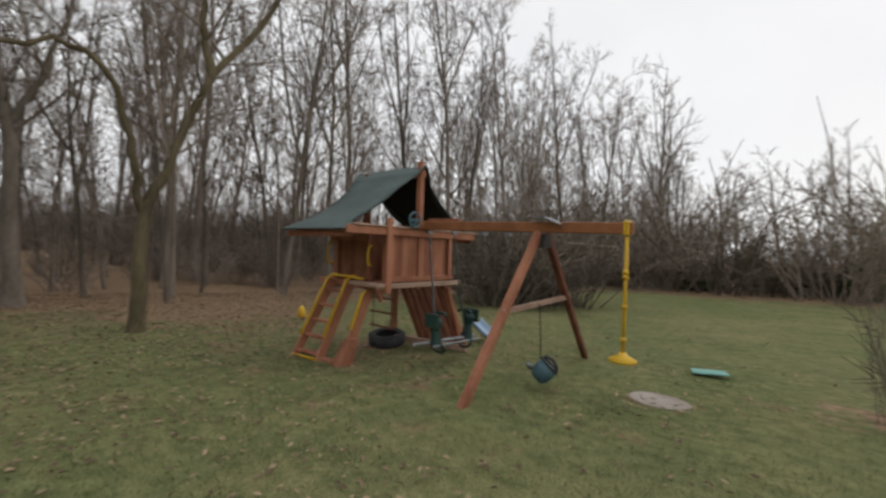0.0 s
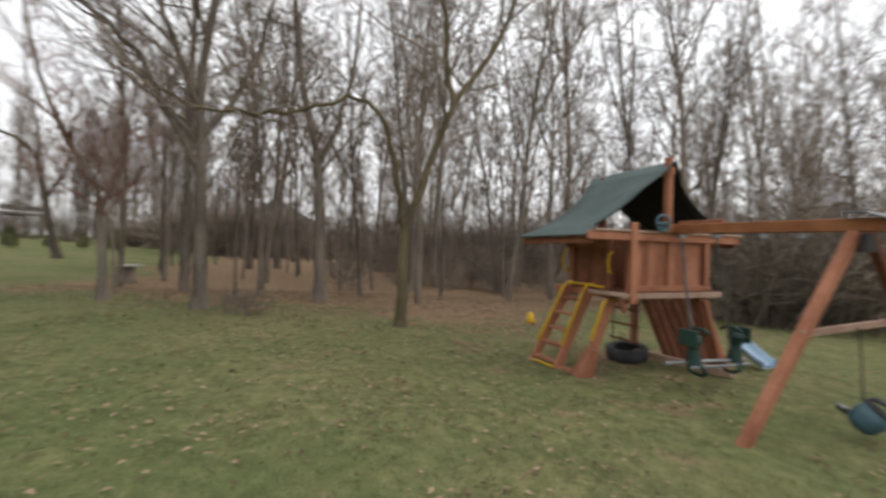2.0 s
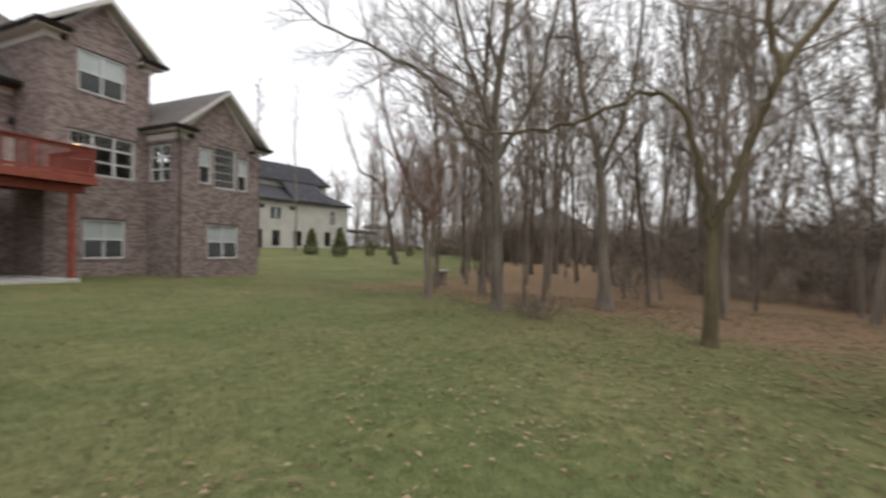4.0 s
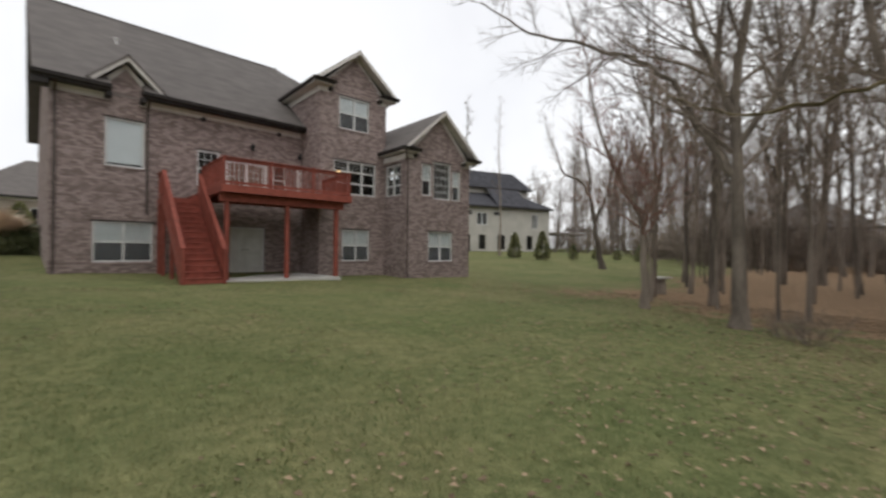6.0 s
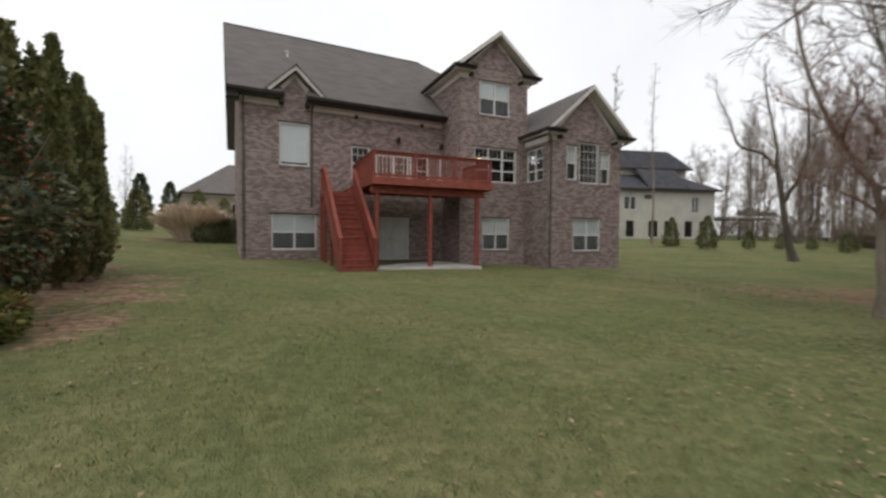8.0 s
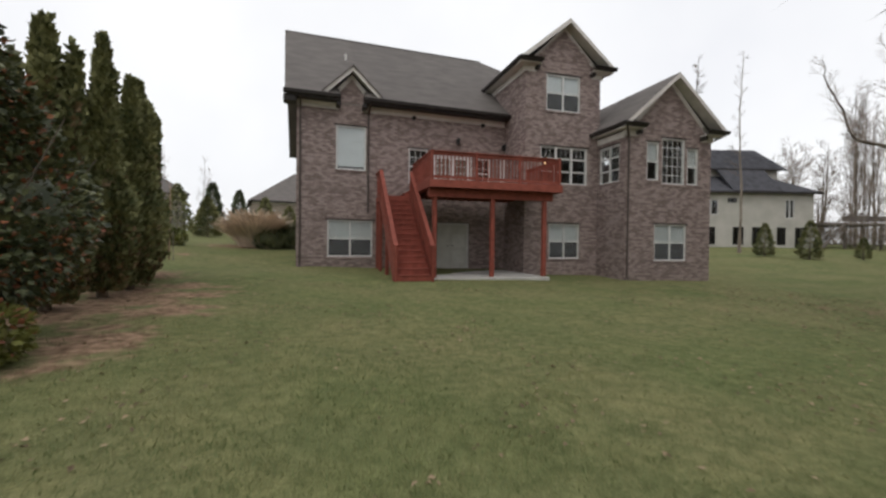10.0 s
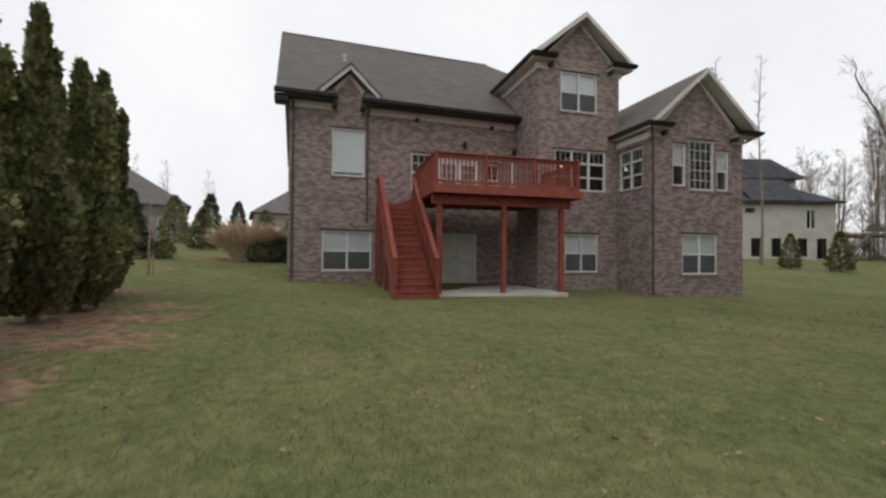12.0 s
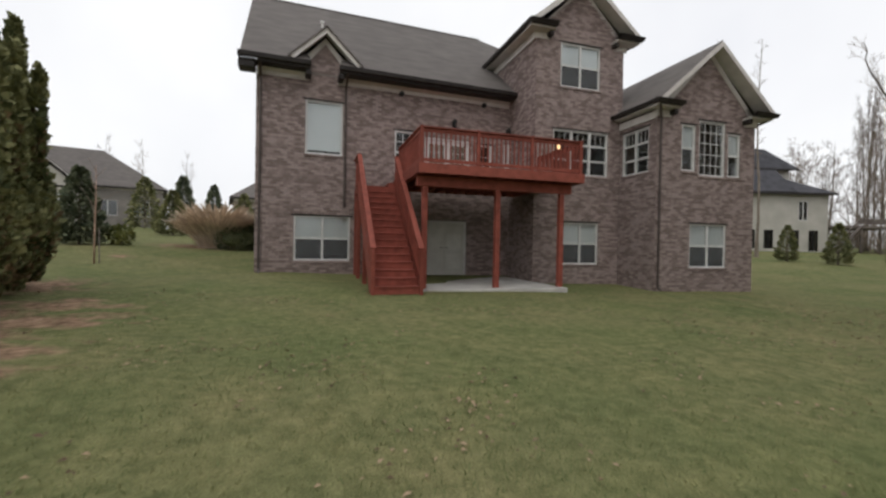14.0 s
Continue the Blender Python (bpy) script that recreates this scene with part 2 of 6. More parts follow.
def ground_material():
    """Lawn, leaf litter and bare soil, blended by the masks stored on the ground's points."""
    m, n, l, b = material("lawn_and_litter")
    co = n.new("ShaderNodeTexCoord").outputs["Object"]

    def noise_at(scale, detail=4):
        t = n.new("ShaderNodeTexNoise")
        t.inputs["Scale"].default_value, t.inputs["Detail"].default_value = scale, detail
        l.new(co, t.inputs[0])
        return t.outputs["Fac"]

    def ramped(fac, a, ca, z, cz):
        r = n.new("ShaderNodeValToRGB")
        r.color_ramp.elements[0].position, r.color_ramp.elements[0].color = a, (*ca, 1)
        r.color_ramp.elements[1].position, r.color_ramp.elements[1].color = z, (*cz, 1)
        l.new(fac, r.inputs[0])
        return r.outputs[0]

    def blend(fac, a, c, kind="MIX"):
        x = n.new("ShaderNodeMix")
        x.data_type, x.blend_type = "RGBA", kind
        if isinstance(fac, float):
            x.inputs[0].default_value = fac
        else:
            l.new(fac, x.inputs[0])
        l.new(a, x.inputs[6])
        l.new(c, x.inputs[7])
        return x.outputs[2]

    def maths(op, a, c):
        x = n.new("ShaderNodeMath")
        x.operation, x.use_clamp = op, True
        for i, v in enumerate((a, c)):
            if isinstance(v, float):
                x.inputs[i].default_value = v
            else:
                l.new(v, x.inputs[i])
        return x.outputs[0]

    def mask(name):
        a = n.new("ShaderNodeAttribute")
        a.attribute_name = name
        return a.outputs["Fac"]

    patch, tuft, grain = noise_at(0.35, 5), noise_at(7.0, 5), noise_at(60.0, 3)
    lawn = ramped(patch, 0.33, (0.147, 0.174, 0.08), 0.72, (0.218, 0.212, 0.115))
    lawn = blend(0.85, lawn, ramped(noise_at(1.7, 4), 0.32, (0.86, 0.9, 0.87), 0.68, (1.16, 1.12, 1.1)), "MULTIPLY")
    lawn = blend(0.75, lawn, ramped(tuft, 0.3, (0.55, 0.6, 0.5), 0.72, (1.25, 1.2, 1.15)), "MULTIPLY")
    lawn = blend(0.6, lawn, ramped(grain, 0.3, (0.5, 0.5, 0.45), 0.7, (1.4, 1.35, 1.25)), "MULTIPLY")
    litter = ramped(noise_at(13.0, 6), 0.35, (0.19, 0.115, 0.076), 0.72, (0.43, 0.278, 0.19))
    litter = blend(0.6, litter, ramped(grain, 0.3, (0.5, 0.48, 0.45), 0.7, (1.3, 1.3, 1.3)), "MULTIPLY")
    soil = ramped(noise_at(7.0, 6), 0.32, (0.14, 0.09, 0.055), 0.7, (0.42, 0.285, 0.195))
    edge = maths("MULTIPLY", maths("SUBTRACT", noise_at(1.6, 6), 0.28), 1.6)
    lm = maths("MULTIPLY", maths("ADD", maths("SUBTRACT", maths("ADD", mask("litter"), edge), 0.75), 0.0), 3.2)
    sm = maths("MULTIPLY", maths("SUBTRACT", maths("ADD", maths("MULTIPLY", mask("soil"), 0.5), maths("MULTIPLY", noise_at(2.6, 6), 0.8)), 0.66), 6.0)
    col = blend(sm, blend(lm, lawn, litter), soil)
    l.new(col, b.inputs["Base Color"])
    b.inputs["Roughness"].default_value = 0.95
    b.inputs["Specular IOR Level"].default_value = 0.1
    bp = n.new("ShaderNodeBump")
    bp.inputs["Strength"].default_value, bp.inputs["Distance"].default_value = 0.7, 0.04
    mixh = n.new("ShaderNodeMath")
    mixh.operation = "ADD"
    l.new(tuft, mixh.inputs[0])
    l.new(grain, mixh.inputs[1])
    l.new(mixh.outputs[0], bp.inputs["Height"])
    l.new(bp.outputs[0], b.inputs["Normal"])
    return m


GROUND = ground_material()


# ---- building blocks ----
class Shape:
    """Collects the faces of one mesh."""

    def __init__(self):
        self.v, self.f = [], []

    def box(self, x0, y0, z0, x1, y1, z1, m=None):
        pts = [Vector((x, y, z)) for z in (z0, z1) for x, y in ((x0, y0), (x1, y0), (x1, y1), (x0, y1))]
        return self.add([m @ p if m else p for p in pts], [(3, 2, 1, 0), (4, 5, 6, 7), (0, 1, 5, 4), (1, 2, 6, 5), (2, 3, 7, 6), (3, 0, 4, 7)])

    def add(self, pts, faces):
        k = len(self.v)
        self.v += [tuple(p) for p in pts]
        self.f += [tuple(i + k for i in f) for f in faces]
        return self

    def beam(self, a, b, w, h, up=(0, 0, 1)):
        """A squared timber from a to b, w wide and h deep."""
        a, b = Vector(a), Vector(b)
        d = (b - a).normalized()
        s = d.cross(Vector(up))
        s = (s if s.length > 1e-4 else d.cross(Vector((0, 1, 0)))).normalized()
        u = s.cross(d)
        pts = [p + s * i * w / 2 + u * j * h / 2 for p in (a, b) for i, j in ((-1, -1), (1, -1), (1, 1), (-1, 1))]
        return self.add(pts, [(0, 1, 2, 3), (7, 6, 5, 4), (4, 5, 1, 0), (5, 6, 2, 1), (6, 7, 3, 2), (7, 4, 0, 3)])

    def prism(self, pts, d):
        """A flat outline pushed along d."""
        pts, d, n = [Vector(p) for p in pts], Vector(d), len(pts)
        faces = [tuple(range(n)), tuple(range(2 * n - 1, n - 1, -1))] + [(i + n, (i + 1) % n + n, (i + 1) % n, i) for i in range(n)]
        return self.add(pts + [p + d for p in pts], faces)

    def tube(self, path, radii, sides=6, caps=True):
        path = [Vector(p) for p in path]
        k, prev = len(self.v), None
        for i, p in enumerate(path):
            d = (path[min(i + 1, len(path) - 1)] - path[max(i - 1, 0)]).normalized()
            if prev is None:
                s = d.orthogonal().normalized()
            else:
                s = (prev - d * prev.dot(d))
                s = s.normalized() if s.length > 1e-5 else d.orthogonal().normalized()
            prev, u = s, d.cross(s)
            r = radii[i] if hasattr(radii, "__len__") else radii
            for j in range(sides):
                a = 2 * math.pi * j / sides
                self.v.append(tuple(p + (s * math.cos(a) + u * math.sin(a)) * r))
        for i in range(len(path) - 1):
            for j in range(sides):
                a, b = k + i * sides + j, k + i * sides + (j + 1) % sides
                self.f.append((a, b, b + sides, a + sides))
        if caps:
            self.f.append(tuple(range(k + sides - 1, k - 1, -1)))
            e = k + (len(path) - 1) * sides
            self.f.append(tuple(range(e, e + sides)))
        return self

    def thorn(self, a, b, r):
        """A three-sided twig that tapers to a point."""
        d = (b - a).normalized()
        s = d.orthogonal().normalized() * r
        u = d.cross(s)
        return self.add([a + s, a - s * 0.5 + u * 0.87, a - s * 0.5 - u * 0.87, b], [(0, 1, 3), (1, 2, 3), (2, 0, 3)])

    def mesh(self, name, material, smooth=False, bevel=0.0, weld=False):
        me = bpy.data.meshes.new(name)
        me.from_pydata(self.v, [], self.f)
        if weld:
            bm = bmesh.new()
            bm.from_mesh(me)
            bmesh.ops.remove_doubles(bm, verts=bm.verts[:], dist=0.0005)
            bm.to_mesh(me)
            bm.free()
        if bevel:
            bm = bmesh.new()
            bm.from_mesh(me)
            bmesh.ops.recalc_face_normals(bm, faces=bm.faces)
            bmesh.ops.bevel(bm, geom=bm.edges[:], offset=bevel, segments=1, affect="EDGES", clamp_overlap=True)
            bm.to_mesh(me)
            bm.free()
        me.materials.append(material)
        if smooth:
            me.shade_smooth()
        me.update()
        return me


def part(name, shape, material, parent=None, label="", smooth=False, bevel=0.0, at=None):
    me = shape if isinstance(shape, bpy.types.Mesh) else shape.mesh(name, material, smooth, bevel)
    ob = new(name, me)
    if parent:
        ob.parent = parent
    if at is not None:
        ob.matrix_basis = at
    if label:
        ob["label"] = label
    return ob


def thing(name, label, category, at=None, group="", kind=""):
    ob = new(name)
    ob.empty_display_size = 0.2
    if at is not None:
        ob.matrix_basis = at
    return tagged(ob, label, category, group, kind)


def height(x, y):
    """The lie of the land: falls away from the house, and rises behind it."""
    cx, cy = min(max(x, -14), 18), max(y, -34)
    z = -0.007 - 0.0249 * cx + 0.0286 * min(cy, 30)
    if y > 0:
        z += 0.06 * y if y < 5 else 0.3 + 0.02 * min(y - 5, 20)
    if x < -2.5:
        z += 0.02 * min(-2.5 - x, 14)
    if x > 18:
        z += 0.012 * min(x - 18, 40)
    z += 0.12 * math.exp(-((x - 3.4) ** 2 + (y + 26.3) ** 2) / 2.9)
    return z


# ---- ground ----
def woods_edge(x, y):
    """Above 0 inside the woods, about metres past their edge."""
    east = x - (13.2 + 1.3 * math.sin(y * 0.35) + 0.7 * math.sin(y * 0.9 + 1))
    back = -11.5 + 0.06 * (x - 13) + 0.8 * math.sin(x * 0.5) - y
    south = -46 + 2.0 * math.sin(x * 0.2) - y
    return max(min(east, back), south)


SOIL = [(-1.9, -6.2, 1.0, 0.45), (-1.7, -7.4, 1.3, 0.7), (-1.5, -9.5, 1.1, 0.9), (-2.5, -8.3, 1.5, 1.5), (-3.3, -12.3, 1.9, 1.2), (-1.8, -11.6, 0.9, 1.5), (-3.2, -9.5, 1.5, 2.0), (-2.9, -7.2, 1.2, 1.8), (-2.2, -6.0, 1.0, 0.7), (-3.6, -4.0, 1.1, 1.6), (2.05, -25.1, 0.42, 0.34), (0.3, -26.4, 0.8, 0.8),
        (6.2, -24.3, 0.7, 0.7), (-3.0, 8.0, 3.0, 2.2), (-4.6, 2.6, 0.6, 0.5)]


def build_ground():
    def spaced(lo, hi, fine_lo, fine_hi, step):
        a = list(np.arange(fine_lo, fine_hi + step / 2, step))
        d, p = step, fine_hi
        while p < hi:
            d *= 1.35
            p += d
            a.append(p)
        d, p = step, fine_lo
        while p > lo:
            d *= 1.35
            p -= d
            a.insert(0, p)
        return a

    xs, ys = spaced(-1500, 1500, -9, 24, 0.3), spaced(-1500, 1500, -34, 8, 0.3)
    nx = len(xs)
    verts, litter, soil = [], [], []
    for y in ys:
        for x in xs:
            near = max(0.0, 1 - max(abs(x - 5), abs(y + 14)) / 60)
            verts.append((x, y, height(x, y) + near * 0.05 * noise.noise((x * 0.45, y * 0.45, 3)) + near * 0.012 * noise.noise((x * 2.2, y * 2.2, 7))))
            w = woods_edge(x, y)
            e = min(max(0.5 + w / 6, 0), 1)
            litter.append(e + 0.42 * max(0.0, 1 - math.hypot(x - 8.0, y + 24.5) / 10))
            s = 0.0
            for cx, cy, rx, ry in SOIL:
                s = max(s, 1.15 - 0.75 * math.hypot((x - cx) / rx, (y - cy) / ry))
            soil.append(min(max(s, 0), 1))
    faces = [(j * nx + i, j * nx + i + 1, (j + 1) * nx + i + 1, (j + 1) * nx + i) for j in range(len(ys) - 1) for i in range(nx - 1)]
    me = bpy.data.meshes.new("ground")
    me.from_pydata(verts, [], faces)
    for name, values in (("litter", litter), ("soil", soil)):
        a = me.attributes.new(name, "FLOAT", "POINT")
        a.data.foreach_set("value", values)
    me.materials.append(GROUND)
    me.shade_smooth()
    tagged(new("ground", me), "sloping green lawn running into brown leaf litter under woods", "ground", kind="structure")


build_ground()


# ---- the brick house ----
BASE = -1.0
house = thing("house", "two-storey brown brick house with grey shingle roof and white windows", "house")
WALL_T = 0.24
# wall frames: local x along the wall, z up, y into the house
MAIN = pose(0, 0, 0, 0, 0, 3)
MID = pose(0, -1.53, 0)
BAY = pose(0, -3.3, 0)
SIDE_MID = pose(9.05, 0, 0, 0, 0, -90)
SIDE_BAY = pose(12.56, 0, 0, 0, 0, -90)


def lay_bricks(m, u0, u1, z0, z1, holes, gable=None, single=None):
    """Courses of bricks on a wall face, cut at the openings. single: a stretch of the wall whose bricks are pieces of their own."""
    L, H, J, D = 0.2, 0.066, 0.011, 0.012
    joined, singles = Shape(), []
    k, z = 0, z0
    top = z1 if not gable else gable[1]
    while z + H <= top:
        a, b = u0, u1
        if gable and z + H > z1:
            f = (gable[1] - z - H) / (gable[1] - z1)
            a, b = gable[0] - (gable[0] - u0) * f, gable[0] + (u1 - gable[0]) * f
        cuts = [(a, b)]
        for h0, h1, g0, g1 in holes:
            if g0 < z + H and g1 > z:
                cuts = [c for s, e in cuts for c in ((s, min(e, h0)), (max(s, h1), e)) if c[1] - c[0] > 0.02]
        u = u0 - (L + J) * (0.5 if k % 2 else 0.0)
        while u < u1:
            for s, e in cuts:
                p, q = max(u, s), min(u + L, e)
                if q - p > 0.03:
                    if single and single[0] <= p and q <= single[1] and single[2] <= z <= single[3] and q - p > L - 1e-4:
                        singles.append((p, z))
                    else:
                        d = D + random.uniform(-0.003, 0.003)
                        joined.add([m @ Vector(c) for c in ((p, 0, z), (q, 0, z), (q, 0, z + H), (p, 0, z + H), (p, -d, z), (q, -d, z), (q, -d, z + H), (p, -d, z + H))],
                                   [(4, 5, 6, 7), (0, 1, 5, 4), (1, 2, 6, 5), (2, 3, 7, 6), (3, 0, 4, 7)])
            u += L + J
        z += H + J
        k += 1
    return joined, singles


LATER = []


def wall(name, m, u0, u1, z0, z1, holes, gable=None, single=None, label="", more=0.0):
    s = Shape()
    us = sorted({u0, u1, *(min(max(v, u0), u1) for h in holes for v in h[:2])})
    zs = sorted({z0, z1, *(min(max(v, z0), z1) for h in holes for v in h[2:])})
    for i in range(len(us) - 1):
        for j in range(len(zs) - 1):
            cu, cz = (us[i] + us[i + 1]) / 2, (zs[j] + zs[j + 1]) / 2
            if not any(h[0] < cu < h[1] and h[2] < cz < h[3] for h in holes):
                s.box(us[i], 0.0, zs[j], us[i + 1], WALL_T, zs[j + 1], m)
    if gable:
        s.prism([m @ Vector(p) for p in ((u0, 0, z1), (u1, 0, z1), (gable[0], 0, gable[1]))], m.to_3x3() @ Vector((0, WALL_T, 0)))
    w = part(name, s.mesh(name, MORTAR, weld=True), MORTAR, house, label)
    LATER.append((w, m, u0, u1 + more, z0, z1, holes, gable, single))
    return w


def window(m, u0, u1, z0, z1, units=1, blind=0.5, grid=None, transom=0.0, label="white double-hung window", sashes=True, screen=False):
    """A vinyl window in a wall opening. grid: (columns, rows) of muntins in each unit; transom: height of a gridded top light."""
    w = part("window", Shape().box(u0 - 0.0, 0.02, z0, u0 + 0.055, 0.13, z1, m).box(u1 - 0.055, 0.02, z0, u1, 0.13, z1, m)
             .box(u0 + 0.055, 0.02, z1 - 0.055, u1 - 0.055, 0.13, z1, m).box(u0 + 0.055, 0.02, z0, u1 - 0.055, 0.13, z0 + 0.055, m), WHITE, house, label)
    part("sill", Shape().box(u0 - 0.04, -0.045, z0 - 0.075, u1 + 0.04, 0.02, z0 - 0.003, m), BRICK, w, "brick rowlock sill", bevel=0.006)
    part("lintel", Shape().box(u0 - 0.08, -0.016, z1 + 0.003, u1 + 0.08, 0.02, z1 + 0.05, m), GUTTER, w, "dark steel lintel")
    step = (u1 - u0) / units
    top = z1 - transom
    for i in range(units):
        a, b = u0 + i * step + (0.055 if i == 0 else 0.035), u0 + (i + 1) * step - (0.055 if i == units - 1 else 0.035)
        if i:
            part("mullion", Shape().box(u0 + i * step - 0.035, 0.015, z0 + 0.055, u0 + i * step + 0.035, 0.125, z1 - 0.055, m), WHITE, w)
        mid = (z0 + top) / 2
        if sashes:
            part("meeting_rail", Shape().box(a, 0.035, mid - 0.03, b, 0.095, mid + 0.03, m), WHITE, w)
        if transom:
            part("transom_bar", Shape().box(a, 0.03, top - 0.03, b, 0.1, top + 0.03, m), WHITE, w)
        pieces = [(z0 + 0.055, mid - 0.03, 0.08), (mid + 0.03, (top - 0.03) if transom else z1 - 0.055, 0.06)] if sashes else [(z0 + 0.055, z1 - 0.055, 0.07)]
        if transom:
            pieces.append((top + 0.03, z1 - 0.055, 0.07))
        for lo, hi, d in pieces:
            g = part("pane", Shape().box(a, d, lo, b, d + 0.006, hi, m), GLASS, w)
            g.visible_shadow = False
        if screen:
            part("insect_screen", Shape().box(a + 0.005, 0.046, z0 + 0.06, b - 0.005, 0.049, mid - 0.032, m), SCREEN, w, "grey insect screen")
        if transom:
            for c in range(1, 3):
                x = a + (b - a) * c / 3
                part("muntin", Shape().box(x - 0.008, 0.058, top + 0.03, x + 0.008, 0.067, z1 - 0.055, m), WHITE, w)
        if grid:
            for c in range(1, grid[0]):
                x = a + (b - a) * c / grid[0]
                part("muntin", Shape().box(x - 0.011, 0.05, z0 + 0.055, x + 0.011, 0.059, z1 - 0.055, m), WHITE, w)
            for r in range(1, grid[1]):
                z = z0 + (z1 - z0) * r / grid[1]
                part("muntin", Shape().box(a, 0.0495, z - 0.011, b, 0.0585, z + 0.011, m), WHITE, w)
        if blind:
            s = Shape()
            lo, z = z1 - (z1 - z0 - 0.06) * blind, z1 - 0.06
            while z > lo:
                s.box(a + 0.004, 0.098, z - 0.046, b - 0.004, 0.106, z - 0.002, m)
                z -= 0.046
            part("blind", s, BLIND, w, "pale slatted blind")
    return w


H_MAIN = [(1.17, 2.98, 0.38, 1.86), (1.49, 2.69, 3.91, 5.69), (4.5, 5.35, 3.5, 5.0), (5.62, 7.4, 2.95, 4.88), (7.66, 8.3, 3.45, 4.8), (5.58, 7.3, -0.13, 1.86)]
H_MID = [(10.2, 11.67, 0.36, 1.85), (9.76, 12.02, 3.54, 5.12), (10.0, 11.62, 6.62, 8.16)]
H_BAY = [(14.0, 15.62, 0.34, 1.84), (13.58, 14.17, 3.62, 5.18), (14.33, 15.48, 3.5, 5.38), (15.62, 16.18, 3.52, 5.04)]
H_SIDE = [(1.68, 2.95, 3.56, 5.1)]
wall("wall_main", MAIN, 0, 9.05, BASE, 6.6, H_MAIN, label="brown brick main wall")
wall("wall_gablet", MAIN @ pose(0, -0.002, 0), 0.95, 3.25, 6.6, 6.6, [], gable=(2.1, 7.72), label="small brick gable")
wall("wall_mid", MID, 9.05, 12.56, BASE, 6.0, H_MID[:2], label="brown brick tower wall")
wall("wall_tower", MID, 9.05, 12.62, 6.0, 8.5, H_MID[2:], gable=(10.83, 10.1), label="brick tower gable wall")
wall("wall_tower_side", SIDE_MID, -2.2, 1.53 - WALL_T, BASE, 8.5, [], label="brick tower side wall", more=WALL_T)
wall("wall_tower_far_side", pose(12.62, -1.53 + WALL_T, 0, 0, 0, 90), 0, 4, 5.4, 8.5, [], label="brick tower side wall")
wall("wall_bay", BAY, 12.56, 16.86, BASE, 5.55, H_BAY, gable=(14.71, 7.55), single=(13.0, 16.8, -0.42, 0.28), label="brick bay gable wall")
wall("wall_bay_side", SIDE_BAY, 1.53, 3.3 - WALL_T, BASE, 5.55, H_SIDE, label="brick bay side wall", more=WALL_T)
wall("wall_bay_far_side", pose(16.86, -3.3 + WALL_T, 0, 0, 0, 90), 0, 12, BASE, 5.55, [], label="brick bay side wall")
wall("wall_end", MAIN @ pose(0, 0, 0, 0, 0, -90), -12.4, -WALL_T, BASE, 6.6, [], gable=(-6.2, 11.7), label="brick gable end wall", more=WALL_T)
part("wall_back", Shape().box(0.3, 12.2, BASE, 16.5, 12.4, 6.6), MORTAR, house)
# added inner surfaces, coloured dark so that the windows look into gloom
part("storey_floor", Shape().box(0.26, 1.0, 2.72, 16.5, 12.1, 2.95), DARKROOM, house, "inner floor coloured dark like an unlit room")
part("storey_floor", Shape().box(0.26, 1.0, 6.05, 16.5, 12.1, 6.2), DARKROOM, house, "inner floor coloured dark like an unlit room")
part("inner_wall", Shape().box(0.26, 3.6, BASE, 16.5, 3.7, 6.0), DARKROOM, house, "inner wall coloured dark like an unlit room")

window(MAIN, *H_MAIN[0], units=2, blind=0.9, screen=True, label="wide white twin basement window with lowered blinds and lower screens")
window(MAIN, *H_MAIN[1], units=1, blind=0.93, sashes=False, label="tall white window with blinds fully drawn")
window(MAIN, *H_MAIN[2], units=1, blind=0.0, grid=(3, 4), label="small white gridded window")
window(MAIN, *H_MAIN[4], units=1, blind=0.0, grid=(2, 3), label="narrow gridded window above the deck")
window(MID, *H_MID[0], units=2, blind=0.9, screen=True, label="white twin basement window with lowered blinds and lower screens")
window(MID, *H_MID[1], units=3, blind=0.0, transom=0.5, label="white triple window with gridded top lights")
window(MID, *H_MID[2], units=2, blind=0.9, screen=True, label="white twin tower window with lowered blinds and lower screens")
window(BAY, *H_BAY[0], units=2, blind=0.9, screen=True, label="white twin basement window with lowered blinds and lower screens")
window(BAY, *H_BAY[1], units=1, blind=0.5, label="narrow white side window")
window(BAY, *H_BAY[2], units=1, blind=0.0, sashes=False, grid=(4, 5), label="tall gridded picture window")
window(BAY, *H_BAY[3], units=1, blind=0.5, label="narrow white side window")
window(SIDE_BAY, *H_SIDE[0], units=2, blind=0.0, transom=0.5, label="white twin window with gridded top lights")


